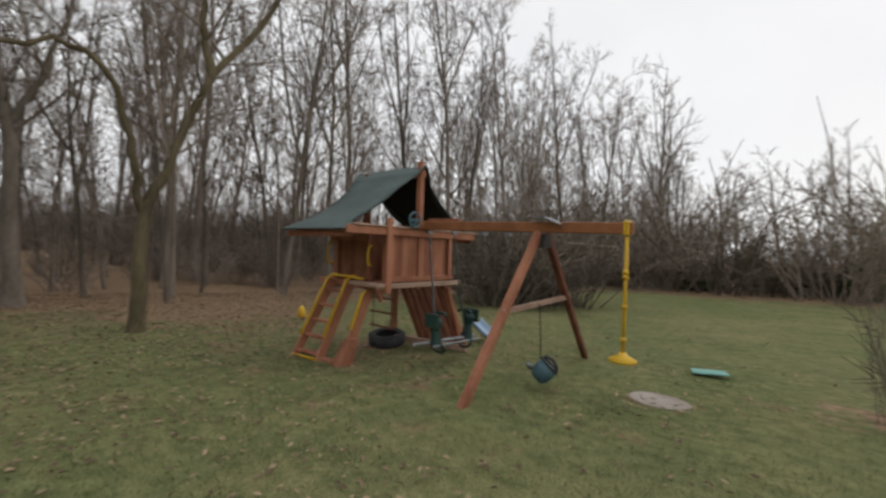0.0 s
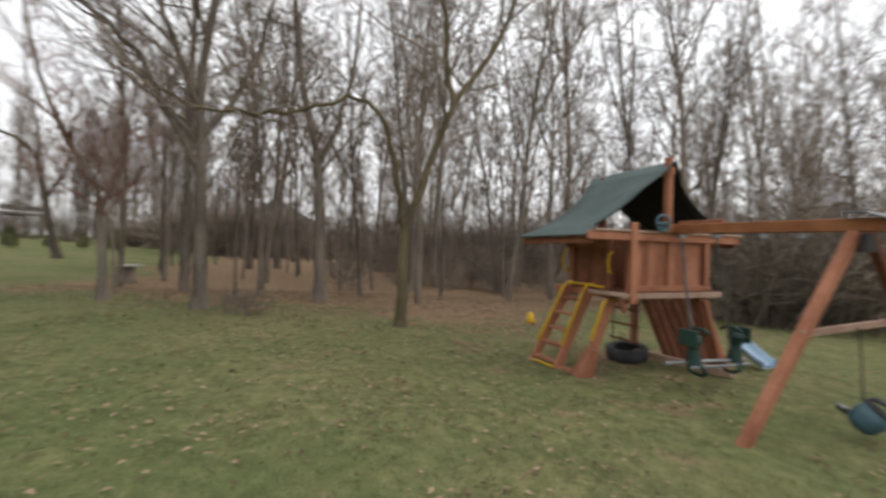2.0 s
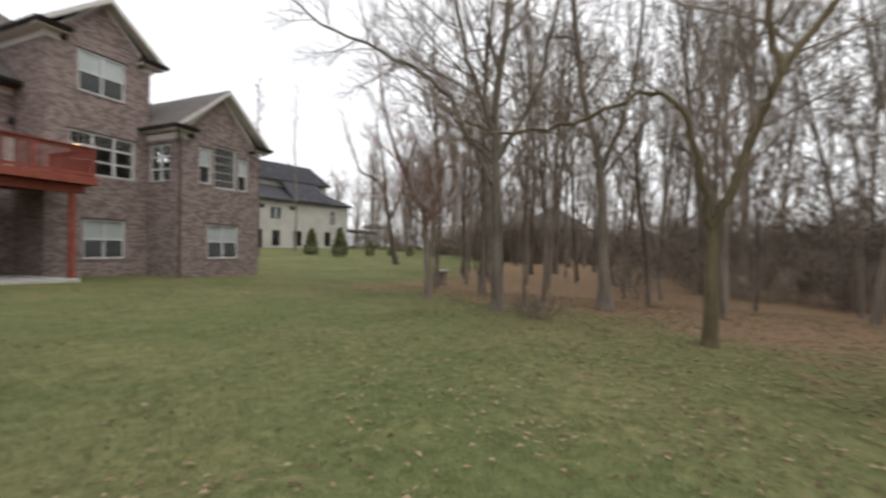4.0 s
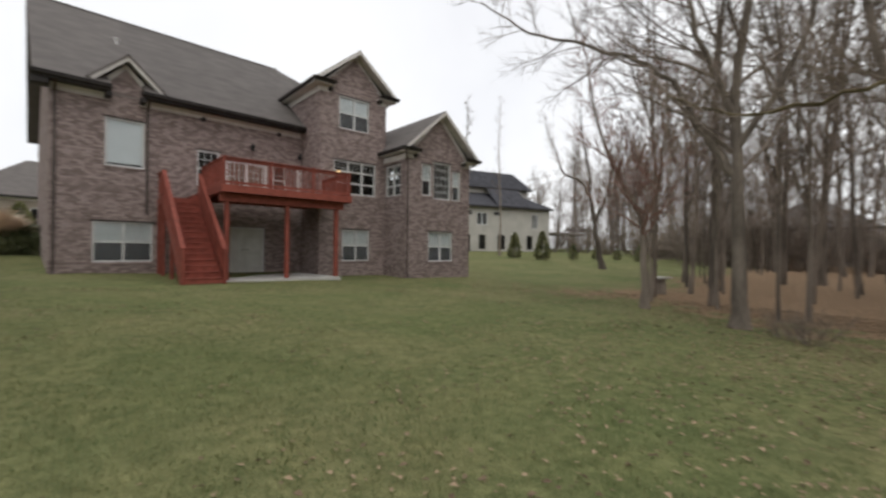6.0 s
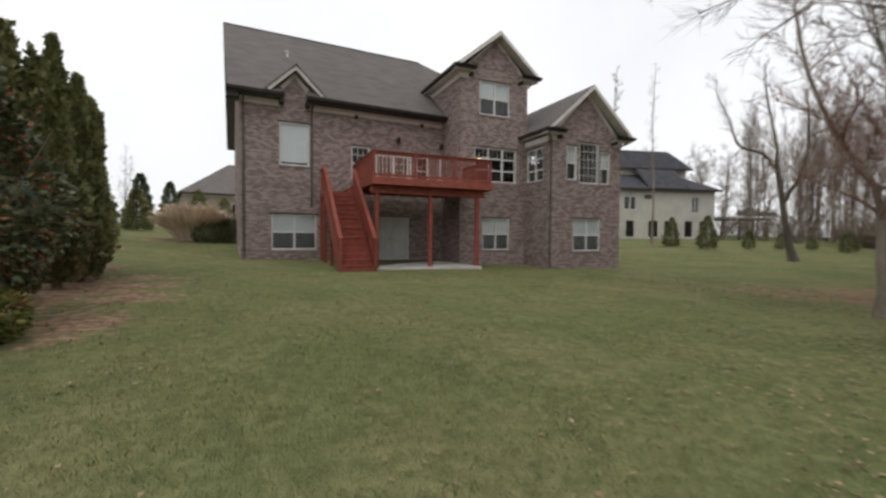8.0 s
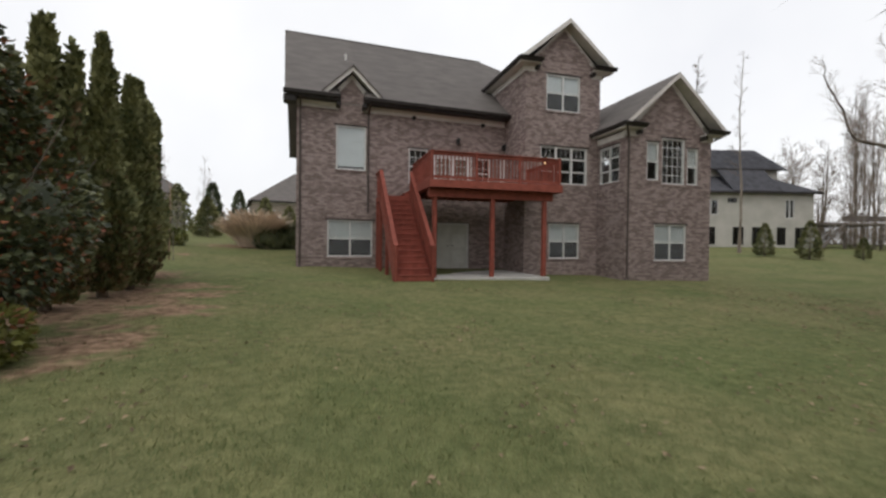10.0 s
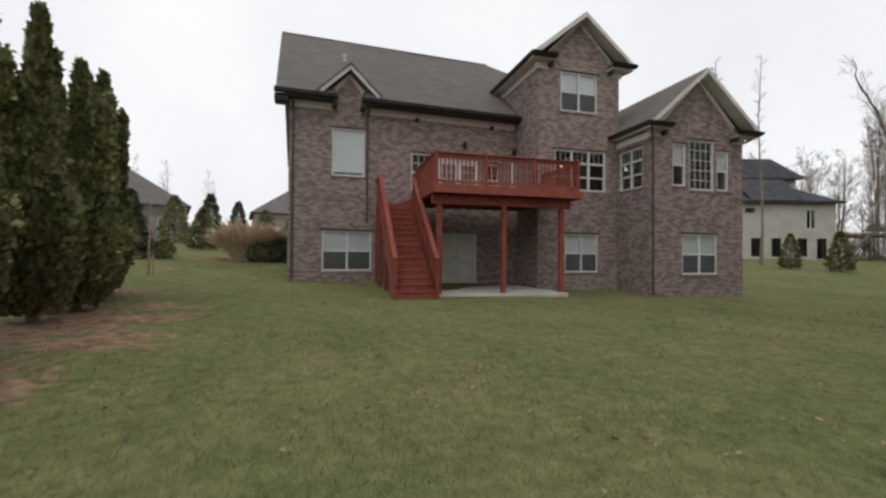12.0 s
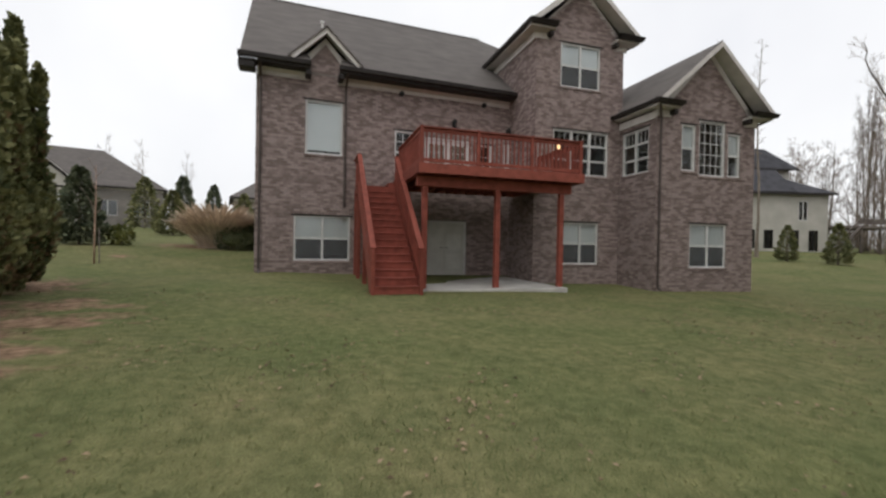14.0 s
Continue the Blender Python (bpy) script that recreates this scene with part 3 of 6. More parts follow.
def double_door(m, u0, u1, z0, z1, label, glazed):
    f = part("door", Shape().box(u0, 0.03, z0, u0 + 0.07, 0.2, z1, m).box(u1 - 0.07, 0.03, z0, u1, 0.2, z1, m).box(u0 + 0.07, 0.03, z1 - 0.07, u1 - 0.07, 0.2, z1, m)
             .box(u0 + 0.07, 0.05, z0, u1 - 0.07, 0.2, z0 + 0.03, m), WHITE, house, label)
    c = (u0 + u1) / 2
    for a, b, s in ((u0 + 0.075, c - 0.004, 1), (c + 0.004, u1 - 0.075, -1)):
        leaf = Shape()
        w = 0.11
        leaf.box(a, 0.09, z0 + 0.035, a + w, 0.135, z1 - 0.075, m).box(b - w, 0.09, z0 + 0.035, b, 0.135, z1 - 0.075, m)
        rails = [z0 + 0.035, z0 + 0.25, z1 - 0.2, z1 - 0.075] if glazed else [z0 + 0.035, z0 + 0.24, z0 + 0.78, z0 + 0.93, z0 + 1.5, z0 + 1.62, z1 - 0.2, z1 - 0.075]
        for i in range(0, len(rails), 2):
            leaf.box(a + w, 0.09, rails[i], b - w, 0.135, rails[i + 1], m)
        part("door_leaf", leaf, WHITE if glazed else DOORWHITE, f)
        for i in range(1, len(rails) - 1, 2):
            if glazed:
                g = part("pane", Shape().box(a + w, 0.11, rails[i], b - w, 0.116, rails[i + 1], m), GLASS, f)
                g.visible_shadow = False
                # added sheet that stands in for the dim interior
                part("curtain", Shape().box(a + w, 0.16, rails[i], b - w, 0.165, rails[i + 1], m), DOOR_BACKING, f, "tan sheet standing in for the dim room")
                for c1 in (1, 2):
                    x = a + w + (b - a - 2 * w) * c1 / 3
                    part("muntin", Shape().box(x - 0.011, 0.099, rails[i], x + 0.011, 0.109, rails[i + 1], m), WHITE, f)
                for c1 in range(1, 5):
                    z = rails[i] + (rails[i + 1] - rails[i]) * c1 / 5
                    part("muntin", Shape().box(a + w, 0.0985, z - 0.011, b - w, 0.1085, z + 0.011, m), WHITE, f)
            else:
                part("door_panel", Shape().box(a + w, 0.105, rails[i], b - w, 0.128, rails[i + 1], m).box(a + w + 0.06, 0.097, rails[i] + 0.06, b - w - 0.06, 0.106, rails[i + 1] - 0.06, m), DOORWHITE, f)
        x = c - s * 0.06
        part("door_handle", Shape().tube([m @ Vector((x, 0.09, z0 + 1.0)), m @ Vector((x, 0.04, z0 + 1.0)), m @ Vector((x - s * 0.1, 0.035, z0 + 1.0))], 0.014, 6), BLACK, f, "dark metal lever", True)
    return f


double_door(MAIN, *H_MAIN[5], "white panelled double basement door", False)
double_door(MAIN, *H_MAIN[3], "white glazed double patio door", True)
part("trim", Shape().box(8.82, -0.035, 2.95, 8.93, -0.014, 4.9).box(8.97, -0.035, 2.95, 9.04, -0.014, 4.9), WHITE, house, "white corner casing", at=MAIN)


# roofs
def slab(s, pts, t):
    """A roof plane with thickness t under it."""
    n = (Vector(pts[1]) - Vector(pts[0])).cross(Vector(pts[2]) - Vector(pts[0])).normalized()
    n = n if n.z > 0 else -n
    return s.prism(pts, -n * t)


def z_main(y):
    return 6.72 + (y + 0.55) * (11.98 - 6.72) / 6.75


for pts in ([(-0.45, -0.55, 6.72), (1.6, -0.55, 6.72), (1.6, 6.2, 11.98), (-0.6, 6.2, 11.98)], [(1.6, 0.2, z_main(0.2)), (2.6, 0.2, z_main(0.2)), (2.6, 6.2, 11.98), (1.6, 6.2, 11.98)],
            [(2.6, -0.55, 6.72), (16.9, -0.55, 6.72), (10.4, 6.2, 11.98), (2.6, 6.2, 11.98)]):
    part("roof_slope", slab(Shape(), pts, 0.12), SHINGLE, house, "grey-brown asphalt shingle roof", at=MAIN)
part("roof_slope", slab(Shape(), [(-0.45, 12.95, 6.72), (-0.6, 6.2, 11.98), (10.4, 6.2, 11.98), (16.9, 12.95, 6.72)], 0.12), SHINGLE, house, at=MAIN)
part("roof_slope", slab(Shape(), [(16.9, -0.55, 6.72), (16.9, 12.95, 6.72), (10.4, 6.2, 11.98)], 0.12), SHINGLE, house, at=MAIN)


def ridge_caps(a, b, n):
    a, b = Vector(a), Vector(b)
    s = Shape()
    for i in range(n):
        p, q = a.lerp(b, i / n), a.lerp(b, (i + 1.15) / n)
        d = (b - a).normalized().cross(Vector((0, 0, 1)))
        for k in (-1, 1):
            s.add([p + Vector((0, 0, 0.02)), q + Vector((0, 0, 0.035)), q + d * 0.14 * k + Vector((0, 0, -0.075)), p + d * 0.14 * k + Vector((0, 0, -0.09))], [(0, 1, 2, 3)])
    part("ridge_cap", s, SHINGLE, house, at=MAIN)


ridge_caps((-0.6, 6.2, 12.0), (10.4, 6.2, 12.0), 40)


def gable_roof(xc, half, y0, y1, ze, zr, name):
    s = Shape()
    slab(s, [(xc - half, y0, ze), (xc, y0, zr), (xc, y1, zr), (xc - half, y1, ze)], 0.1)
    slab(s, [(xc + half, y0, ze), (xc, y0, zr), (xc, y1, zr), (xc + half, y1, ze)], 0.1)
    part(name, s, SHINGLE, house, "grey-brown asphalt shingle gable roof")
    for k in (-1, 1):
        e = Vector((xc + k * half, y0, ze))
        a = Vector((xc, y0, zr))
        # rake board on the gable face, with a moulding under it
        part("rake_board", Shape().prism([e + Vector((0, -0.025, -0.02)), a + Vector((0, -0.025, -0.02)), a + Vector((0, -0.025, -0.21)), e + Vector((k * -0.1, -0.025, -0.12 - 0.0))], (0, 0.024, 0)), TRIM, house, "cream painted rake board")
        soff = Shape().prism([e + Vector((0, 0.0, -0.13)), a + Vector((0, 0, -0.13)), a + Vector((0, 0, -0.15)), e + Vector((0, 0, -0.15))], (0, 0.5, 0))
        part("rake_soffit", soff, TRIM, house)
        part("frieze", Shape().prism([e + Vector((-k * 0.38, 0.44, -0.12)), a + Vector((0, 0.44, -0.16)), a + Vector((0, 0.44, -0.36)), e + Vector((-k * 0.55, 0.44, -0.2))], (0, 0.035, 0)), TRIM, house, "cream frieze board")
        # eave: gutter, soffit and the boxed return at the corner
        x = xc + k * half
        part("gutter", Shape().prism([(x - k * 0.02, y0 - 0.02, ze + 0.0), (x + k * 0.11, y0 - 0.02, ze + 0.0), (x + k * 0.09, y0 - 0.02, ze - 0.1), (x + k * 0.02, y0 - 0.02, ze - 0.13), (x - k * 0.02, y0 - 0.02, ze - 0.13)], (0, y1 - y0, 0)), GUTTER, house, "dark metal gutter")
        xi = x - k * 0.95
        part("eave_return", Shape().prism([(x + k * 0.09, y0 - 0.11, ze - 0.02), (xi, y0 - 0.11, ze - 0.02), (xi, y0 - 0.09, ze - 0.11), (xi + k * 0.0, y0 - 0.03, ze - 0.14), (x + k * 0.07, y0 - 0.03, ze - 0.14)], (0, 0.13, 0))
             .add([(x + k * 0.09, y0 - 0.11, ze - 0.02), (xi, y0 - 0.11, ze - 0.02), (xi + k * 0.1, y0 + 0.45, ze + 0.22), (x - k * 0.15, y0 + 0.45, ze + 0.22)], [(0, 1, 2, 3)]), GUTTER, house, "dark boxed eave return")
        part("return_soffit", Shape().box(min(x, xi), y0 + 0.1, ze - 0.2, max(x, xi), y0 + 0.49, ze - 0.14), TRIM, house)
        part("return_frieze", Shape().box(min(x - k * 0.3, xi + k * 0.08), y0 + 0.42, ze - 0.42, max(x - k * 0.3, xi + k * 0.08), y0 + 0.485, ze - 0.2), TRIM, house, "cream frieze under the return")
        part("return_end", Shape().box(xi, y0 + 0.2, ze - 0.36, xi + k * 0.16, y0 + 0.488, ze - 0.2), GUTTER, house, "dark return end", bevel=0.02)


gable_roof(10.84, 2.2, -1.98, 4.5, 8.58, 10.38, "roof_tower")
gable_roof(14.71, 2.5, -3.78, 3.5, 5.76, 7.93, "roof_bay")
part("side_frieze", Shape().box(8.985, -1.53, 8.14, 9.034, 2.2, 8.4), TRIM, house, "cream frieze board")
part("side_soffit", Shape().box(8.66, -1.5, 8.402, 9.034, 2.2, 8.43), TRIM, house)
part("side_frieze", Shape().box(12.495, -3.3, 5.28, 12.544, -1.56, 5.52), TRIM, house, "cream frieze board")
part("side_soffit", Shape().box(12.24, -3.3, 5.59, 12.544, -1.56, 5.62), TRIM, house)
# gablet on the main eave
for k in (-1, 1):
    e, a = Vector((2.1 + k * 1.15, -0.42, 6.86)), Vector((2.1, -0.42, 7.98))
    part("rake_board", Shape().prism([e, a, a + Vector((0, 0, -0.2)), e + Vector((-k * 0.16, 0, -0.03))], (0, 0.05, 0)), TRIM, house, "cream painted rake board", at=MAIN)
    part("rake_soffit", Shape().prism([e + Vector((0, 0.05, -0.06)), a + Vector((0, 0.05, -0.06)), a + Vector((0, 0.05, -0.09)), e + Vector((0, 0.05, -0.09))], (0, 0.4, 0)), TRIM, house, at=MAIN)
    part("roof_gablet", slab(Shape(), [e + Vector((k * 0.06, -0.05, 0)), a + Vector((0, -0.05, 0.04)), Vector((2.1, 1.1, 8.02)), Vector((2.1 + k * 1.2, -0.3, 6.9))], 0.05), SHINGLE, house, at=MAIN)
    part("frieze", Shape().prism([e + Vector((-k * 0.3, 0.38, -0.02)), a + Vector((0, 0.38, -0.2)), a + Vector((0, 0.38, -0.4)), e + Vector((-k * 0.5, 0.38, -0.06))], (0, 0.03, 0)), TRIM, house, "cream frieze board", at=MAIN)


def eave_run(x0, x1, returned):
    part("gutter", Shape().prism([(x0, -0.56, 6.72), (x0, -0.68, 6.72), (x0, -0.66, 6.6), (x0, -0.6, 6.56), (x0, -0.56, 6.56)], (x1 - x0, 0, 0)), GUTTER, house, "dark metal gutter", at=MAIN)
    part("soffit", Shape().box(x0 + 0.02, -0.555, 6.52, x1 - 0.02, -0.016, 6.555), GUTTER, house, "dark soffit", at=MAIN)
    part("frieze", Shape().box(max(x0, 0.0), -0.055, 6.3, x1 - 0.05, -0.017, 6.515), TRIM, house, "cream frieze board", at=MAIN)
    part("crown", Shape().prism([(max(x0, 0.0), -0.056, 6.515), (max(x0, 0.0), -0.15, 6.515), (max(x0, 0.0), -0.056, 6.42)], (x1 - 0.05 - max(x0, 0), 0, 0)), TRIM, house, at=MAIN)
    for x in returned:
        part("return_end", Shape().box(x - 0.09, -0.5, 6.33, x + 0.09, -0.06, 6.52), GUTTER, house, "dark return end", bevel=0.03, at=MAIN)


eave_run(-0.5, 1.62, [1.55])
eave_run(2.5, 9.04, [2.58])
part("eave_end", Shape().box(-0.5, -0.5, 6.3, -0.02, 0.0, 6.55), GUTTER, house, "dark boxed eave end", bevel=0.03, at=MAIN)


def vent(x, z):
    part("soffit_vent", Shape().tube([(x, -0.06, z), (x, -0.15, z), (x, -0.17, z)], [0.09, 0.09, 0.06], 12), BLACK, house, "dark round eave light", at=MAIN)


vent(4.7, 6.27)
vent(7.9, 6.27)


def downspout(name, pts, at=None):
    s = Shape()
    for a, b in zip(pts, pts[1:]):
        s.beam(a, b, 0.075, 0.06, up=(0, 1, 0.01))
    part(name, s, SPOUT, house, "dark brown downspout", bevel=0.012, at=at)


downspout("downspout", [(0.12, -0.55, 6.55), (0.12, -0.06, 6.25), (0.12, -0.06, 0.1), (0.12, -0.2, -0.05)], MAIN)
downspout("downspout", [(2.78, -0.55, 6.55), (2.78, -0.06, 6.2), (2.78, -0.06, 2.2)], MAIN)
downspout("downspout", [(12.3, -3.7, 5.6), (12.66, -3.37, 5.3), (12.66, -3.37, -0.3), (12.66, -3.5, -0.4)])
downspout("downspout", [(17.2, -3.7, 5.62), (16.92, -3.2, 5.4), (16.92, -3.2, -0.5)])
part("vent_pipe", Shape().tube([(2.2, 3.3, z_main(3.3) - 0.05), (2.2, 3.3, z_main(3.3) + 0.16), (2.2, 3.3, z_main(3.3) + 0.17), (2.2, 3.3, z_main(3.3) + 0.25)], [0.045, 0.045, 0.075, 0.075], 8), WHITE, house, "white roof vent pipe", at=MAIN)


def wall_lantern(x, y, z, has_glint=False):
    t = thing("wall_lantern", "lantern shape added for a warm reflection in the window" if has_glint else "black carriage lantern on the brick wall", "lantern", pose(x, y, z))
    part("back_plate", Shape().box(-0.06, -0.025, -0.12, 0.06, -0.003, 0.12), BLACK, t, bevel=0.01)
    part("arm", Shape().tube([(0, -0.02, 0.05), (0, -0.1, 0.12), (0, -0.16, 0.1)], 0.012, 6), BLACK, t, smooth=True)
    part("lantern_body", Shape().tube([(0, -0.16, -0.16), (0, -0.16, -0.13), (0, -0.16, 0.06)], [0.03, 0.05, 0.075], 8), GLINT_GLOW if has_glint else BLACK, t, "glow standing for the reflection" if has_glint else "", True)
    part("cap", Shape().tube([(0, -0.16, 0.06), (0, -0.16, 0.08), (0, -0.16, 0.15)], [0.1, 0.085, 0.02], 8), BLACK, t)


wall_lantern(6.7, 0.33, 5.45)
wall_lantern(8.93, 0.45, 5.36)
# this one is added: its glow imitates a warm reflection in the triple window
wall_lantern(9.9, -1.545, 4.5, True)

# ---- patio, deck and stairs ----
patio = part("patio", Shape().box(4.4, -4.0, -0.5, 8.85, 0.16, -0.2), CONCRETE, None, bevel=0.015)
tagged(patio, "pale concrete patio slab under the deck", "patio", kind="structure")
DZ = 3.07
deck = thing("deck", "raised red-stained wooden deck on posts behind the house", "deck")
DX0, DX1, DY0 = 4.37, 9.2, -4.1
for i in range(30):
    y = DY0 + 0.03 + i * 0.139
    if y + 0.13 < -0.02:
        part("deck_board", Shape().box(DX0, y, DZ - 0.035, min(DX1, 9.03) if y > -1.55 else DX1, y + 0.1375, DZ), REDWOOD, deck)
for i in range(13):
    x = DX0 + 0.06 + i * 0.375
    part("joist", Shape().box(x, DY0 + 0.045, DZ - 0.25, x + 0.04, -0.06 if x < 9.0 else -1.6, DZ - 0.04), REDWOOD, deck)
part("rim_board", Shape().box(DX0 - 0.04, DY0 - 0.045, DZ - 0.25, DX1 + 0.04, DY0, DZ + 0.01), REDWOOD, deck, bevel=0.006)
part("rim_board", Shape().box(DX0 - 0.045, DY0 + 0.003, DZ - 0.25, DX0 - 0.003, -0.02, DZ + 0.01), REDWOOD, deck, bevel=0.006)
part("rim_board", Shape().box(DX1 + 0.003, DY0 + 0.003, DZ - 0.25, DX1 + 0.045, -1.56, DZ + 0.01), REDWOOD, deck, bevel=0.006)
part("ledger", Shape().box(DX0, -0.055, DZ - 0.25, 9.03, -0.016, DZ - 0.04), REDWOOD, deck)
part("girder", Shape().box(DX0 + 0.02, -3.75, DZ - 0.53, DX1 - 0.12, -3.57, DZ - 0.253), REDWOOD, deck, bevel=0.01)
for x in (4.62, 6.73, 8.77):
    part("post", Shape().box(x - 0.075, -3.735, height(x, -3.66) - 0.1, x + 0.075, -3.585, DZ - 0.533), REDWOOD, deck, bevel=0.012)


def railing(parent, a, b, gap=0.13, skip=0.0):
    """A level or sloping railing from a to b, points at the deck's floor."""
    a, b = Vector(a), Vector(b)
    d = b - a
    part("top_rail", Shape().beam(a + Vector((0, 0, 0.94)), b + Vector((0, 0, 0.94)), 0.14, 0.04), REDWOOD, parent, bevel=0.006)
    part("upper_rail", Shape().beam(a + Vector((0, 0, 0.86)), b + Vector((0, 0, 0.86)), 0.04, 0.09), REDWOOD, parent)
    part("lower_rail", Shape().beam(a + Vector((0, 0, 0.1)), b + Vector((0, 0, 0.1)), 0.04, 0.09), REDWOOD, parent)
    n = max(2, int(d.length / gap))
    for i in range(1, n):
        p = a + d * (i / n)
        part("baluster", Shape().box(p.x - 0.018, p.y - 0.018, p.z + 0.06, p.x + 0.018, p.y + 0.018, p.z + 0.9), REDWOOD, parent)


def rail_post(parent, x, y, z, h=0.98, down=0.2):
    part("rail_post", Shape().box(x - 0.045, y - 0.045, z - down, x + 0.045, y + 0.045, z + h), REDWOOD, parent, bevel=0.006)


railing(deck, (DX0 + 0.05, DY0 + 0.06, DZ), (DX1 - 0.05, DY0 + 0.06, DZ))
railing(deck, (DX0 + 0.05, DY0 + 0.1, DZ), (DX0 + 0.05, -1.2, DZ), gap=0.11)
railing(deck, (DX1 - 0.05, DY0 + 0.1, DZ), (DX1 - 0.05, -1.65, DZ))
for x in (DX0 + 0.05, 5.98, 7.58, DX1 - 0.05):
    rail_post(deck, x, DY0 + 0.05, DZ)
rail_post(deck, DX0 + 0.05, -1.2, DZ)
rail_post(deck, DX1 - 0.05, -1.66, DZ)

stairs = thing("deck_stairs", "steep red-stained wooden stairs with closed risers up to the deck", "stairs")
SX0, SX1, SY, SB = 3.13, 4.3, -4.73, -0.22
N, LZ = 16, DZ - 0.27
RISE, RUN = (LZ - SB) / N, 0.236
for i in range(N - 1):
    y, z = SY + i * RUN, SB + (i + 1) * RISE
    part("tread", Shape().box(SX0 + 0.04, y - 0.025, z - 0.035, SX1 - 0.04, y + RUN + 0.01, z), REDWOOD, stairs, bevel=0.006)
    part("riser", Shape().box(SX0 + 0.04, y, z - RISE, SX1 - 0.04, y + 0.02, z - 0.036), REDWOOD, stairs)
SYT = SY + (N - 1) * RUN
for x in (SX0, SX1):
    part("stringer", Shape().prism([(x - 0.02, SY - 0.03, SB - 0.12), (x - 0.02, SY - 0.03, SB + 0.22), (x - 0.02, SYT, LZ + 0.02), (x - 0.02, SYT, LZ - 0.36), (x - 0.02, SY + 0.35, SB - 0.12)], (0.04, 0, 0)), REDWOOD, stairs, "closed stair stringer", bevel=0.004)
    railing(stairs, (x, SY + 0.02, SB + 0.15), (x, SYT - 0.02, LZ + 0.02), gap=0.1)
    rail_post(stairs, x, SY + 0.0, SB + 0.1, h=0.92, down=0.3)
    rail_post(stairs, x, SYT - 0.02, LZ, down=0.3)
part("landing", Shape().box(SX0 - 0.02, SYT, LZ - 0.2, DX0 - 0.05, 0.12, LZ), REDWOOD, stairs, "landing platform")
part("tread", Shape().box(DX0 - 0.3, SYT + 0.05, LZ + 0.003, DX0 - 0.05, -0.05, LZ + 0.135), REDWOOD, stairs)
railing(stairs, (SX0, SYT + 0.06, LZ), (SX0, -0.08, LZ), gap=0.11)
for x, y in ((SX0 + 0.02, SYT + 0.1), (SX0 + 0.02, -0.18), (SX0 + 0.05, -2.6)):
    z = LZ - 0.2 if y > -2 else SB + (y - SY) / RUN * RISE
    part("post", Shape().box(x - 0.06, y - 0.06, height(x, y) - 0.1, x + 0.06, y + 0.06, z), REDWOOD, stairs, bevel=0.01)


# ---- the playset ----
PLAY = pose(5.0, -24.25, -0.825, 0, 0, -173.1)


def foot(x, y):
    """The ground's height under a point of the playset."""
    p = PLAY @ Vector((x, y, 0))
    return height(p.x, p.y) - p.z


play = thing("play_tower", "cedar play tower with green vinyl roof and slatted rails", "playset", PLAY)
for x in (-1.1, 0.0):
    for y in (-0.57, 0.6):
        part("corner_post", Shape().box(x - 0.045, y - 0.045, foot(x, y) - 0.08 if (x < 0 and y > 0) else 0.97, x + 0.045, y + 0.045, 1.84), CEDAR, play, bevel=0.008)
part("centre_post", Shape().box(-0.015, -0.062, 1.0, 0.065, 0.022, 2.8), CEDAR, play, "tall front post", bevel=0.008)
part("gate_post", Shape().box(0.1, -0.69, 0.98, 0.145, -0.6, 1.95), CEDAR, play, bevel=0.008)
part("centre_post", Shape().box(-1.19, -0.06, 1.0, -1.1, 0.03, 2.72), CEDAR, play, bevel=0.008)
for i in range(9):
    y = -0.6 + i * 0.136
    part("floor_board", Shape().box(-1.14, y, 1.02, 0.02, y + 0.129, 1.06), CEDAR_GREY if i == 0 else CEDAR, play)
# long rails that carry the eaves
part("eave_rail", Shape().box(0.07, -1.3, 1.735, 0.11, 1.18, 1.83), CEDAR, play, "long front rail", bevel=0.006)
part("eave_rail", Shape().box(-1.24, -1.18, 1.72, -1.2, 1.14, 1.8), CEDAR, play, bevel=0.006)
part("rail_cap", Shape().box(-0.04, -1.2, 1.834, 0.13, 1.2, 1.86), CEDAR_GREY, play, "pale weathered rail cap", bevel=0.006)
for y in (-1.2, 1.16):
    part("roof_rail", Shape().beam((-1.42, y, 1.725), (0.06, y, 1.735), 0.04, 0.085), CEDAR, play, bevel=0.006)
for z in (1.07, 1.155):
    part("rim_board", Shape().box(0.055, -0.8 if z < 1.1 else -0.62, z - 0.035, 0.1, 0.88 if z < 1.1 else 0.68, z + 0.035), CEDAR_GREY if z < 1.1 else CEDAR, play, "weathered rim board" if z < 1.1 else "", bevel=0.006)
for z in (1.7, 1.05):
    part("rim_board", Shape().box(-1.42 if z < 1.2 else -1.2, -0.66, z - 0.045, -0.33 if z > 1.2 else 0.05, -0.62, z + 0.045), CEDAR, play, bevel=0.006)
    part("rim_board", Shape().box(-1.2, 0.65, z - 0.045, 0.05, 0.69, z + 0.045), CEDAR, play, bevel=0.006)
    part("rim_board", Shape().box(-1.195, -0.61, z - 0.045, -1.155, 0.64, z + 0.045), CEDAR, play, bevel=0.006)
for i in range(11):
    y = -0.555 + i * 0.1065
    part("panel_board", Shape().box(0.012, y, 1.1, 0.045, y + 0.103, 1.732), CEDAR, play)
for y in (-0.04, 0.6):
    part("panel_batten", Shape().box(0.067, y - 0.035, 1.19, 0.1, y + 0.035, 1.732), CEDAR, play, "upright batten", bevel=0.005)
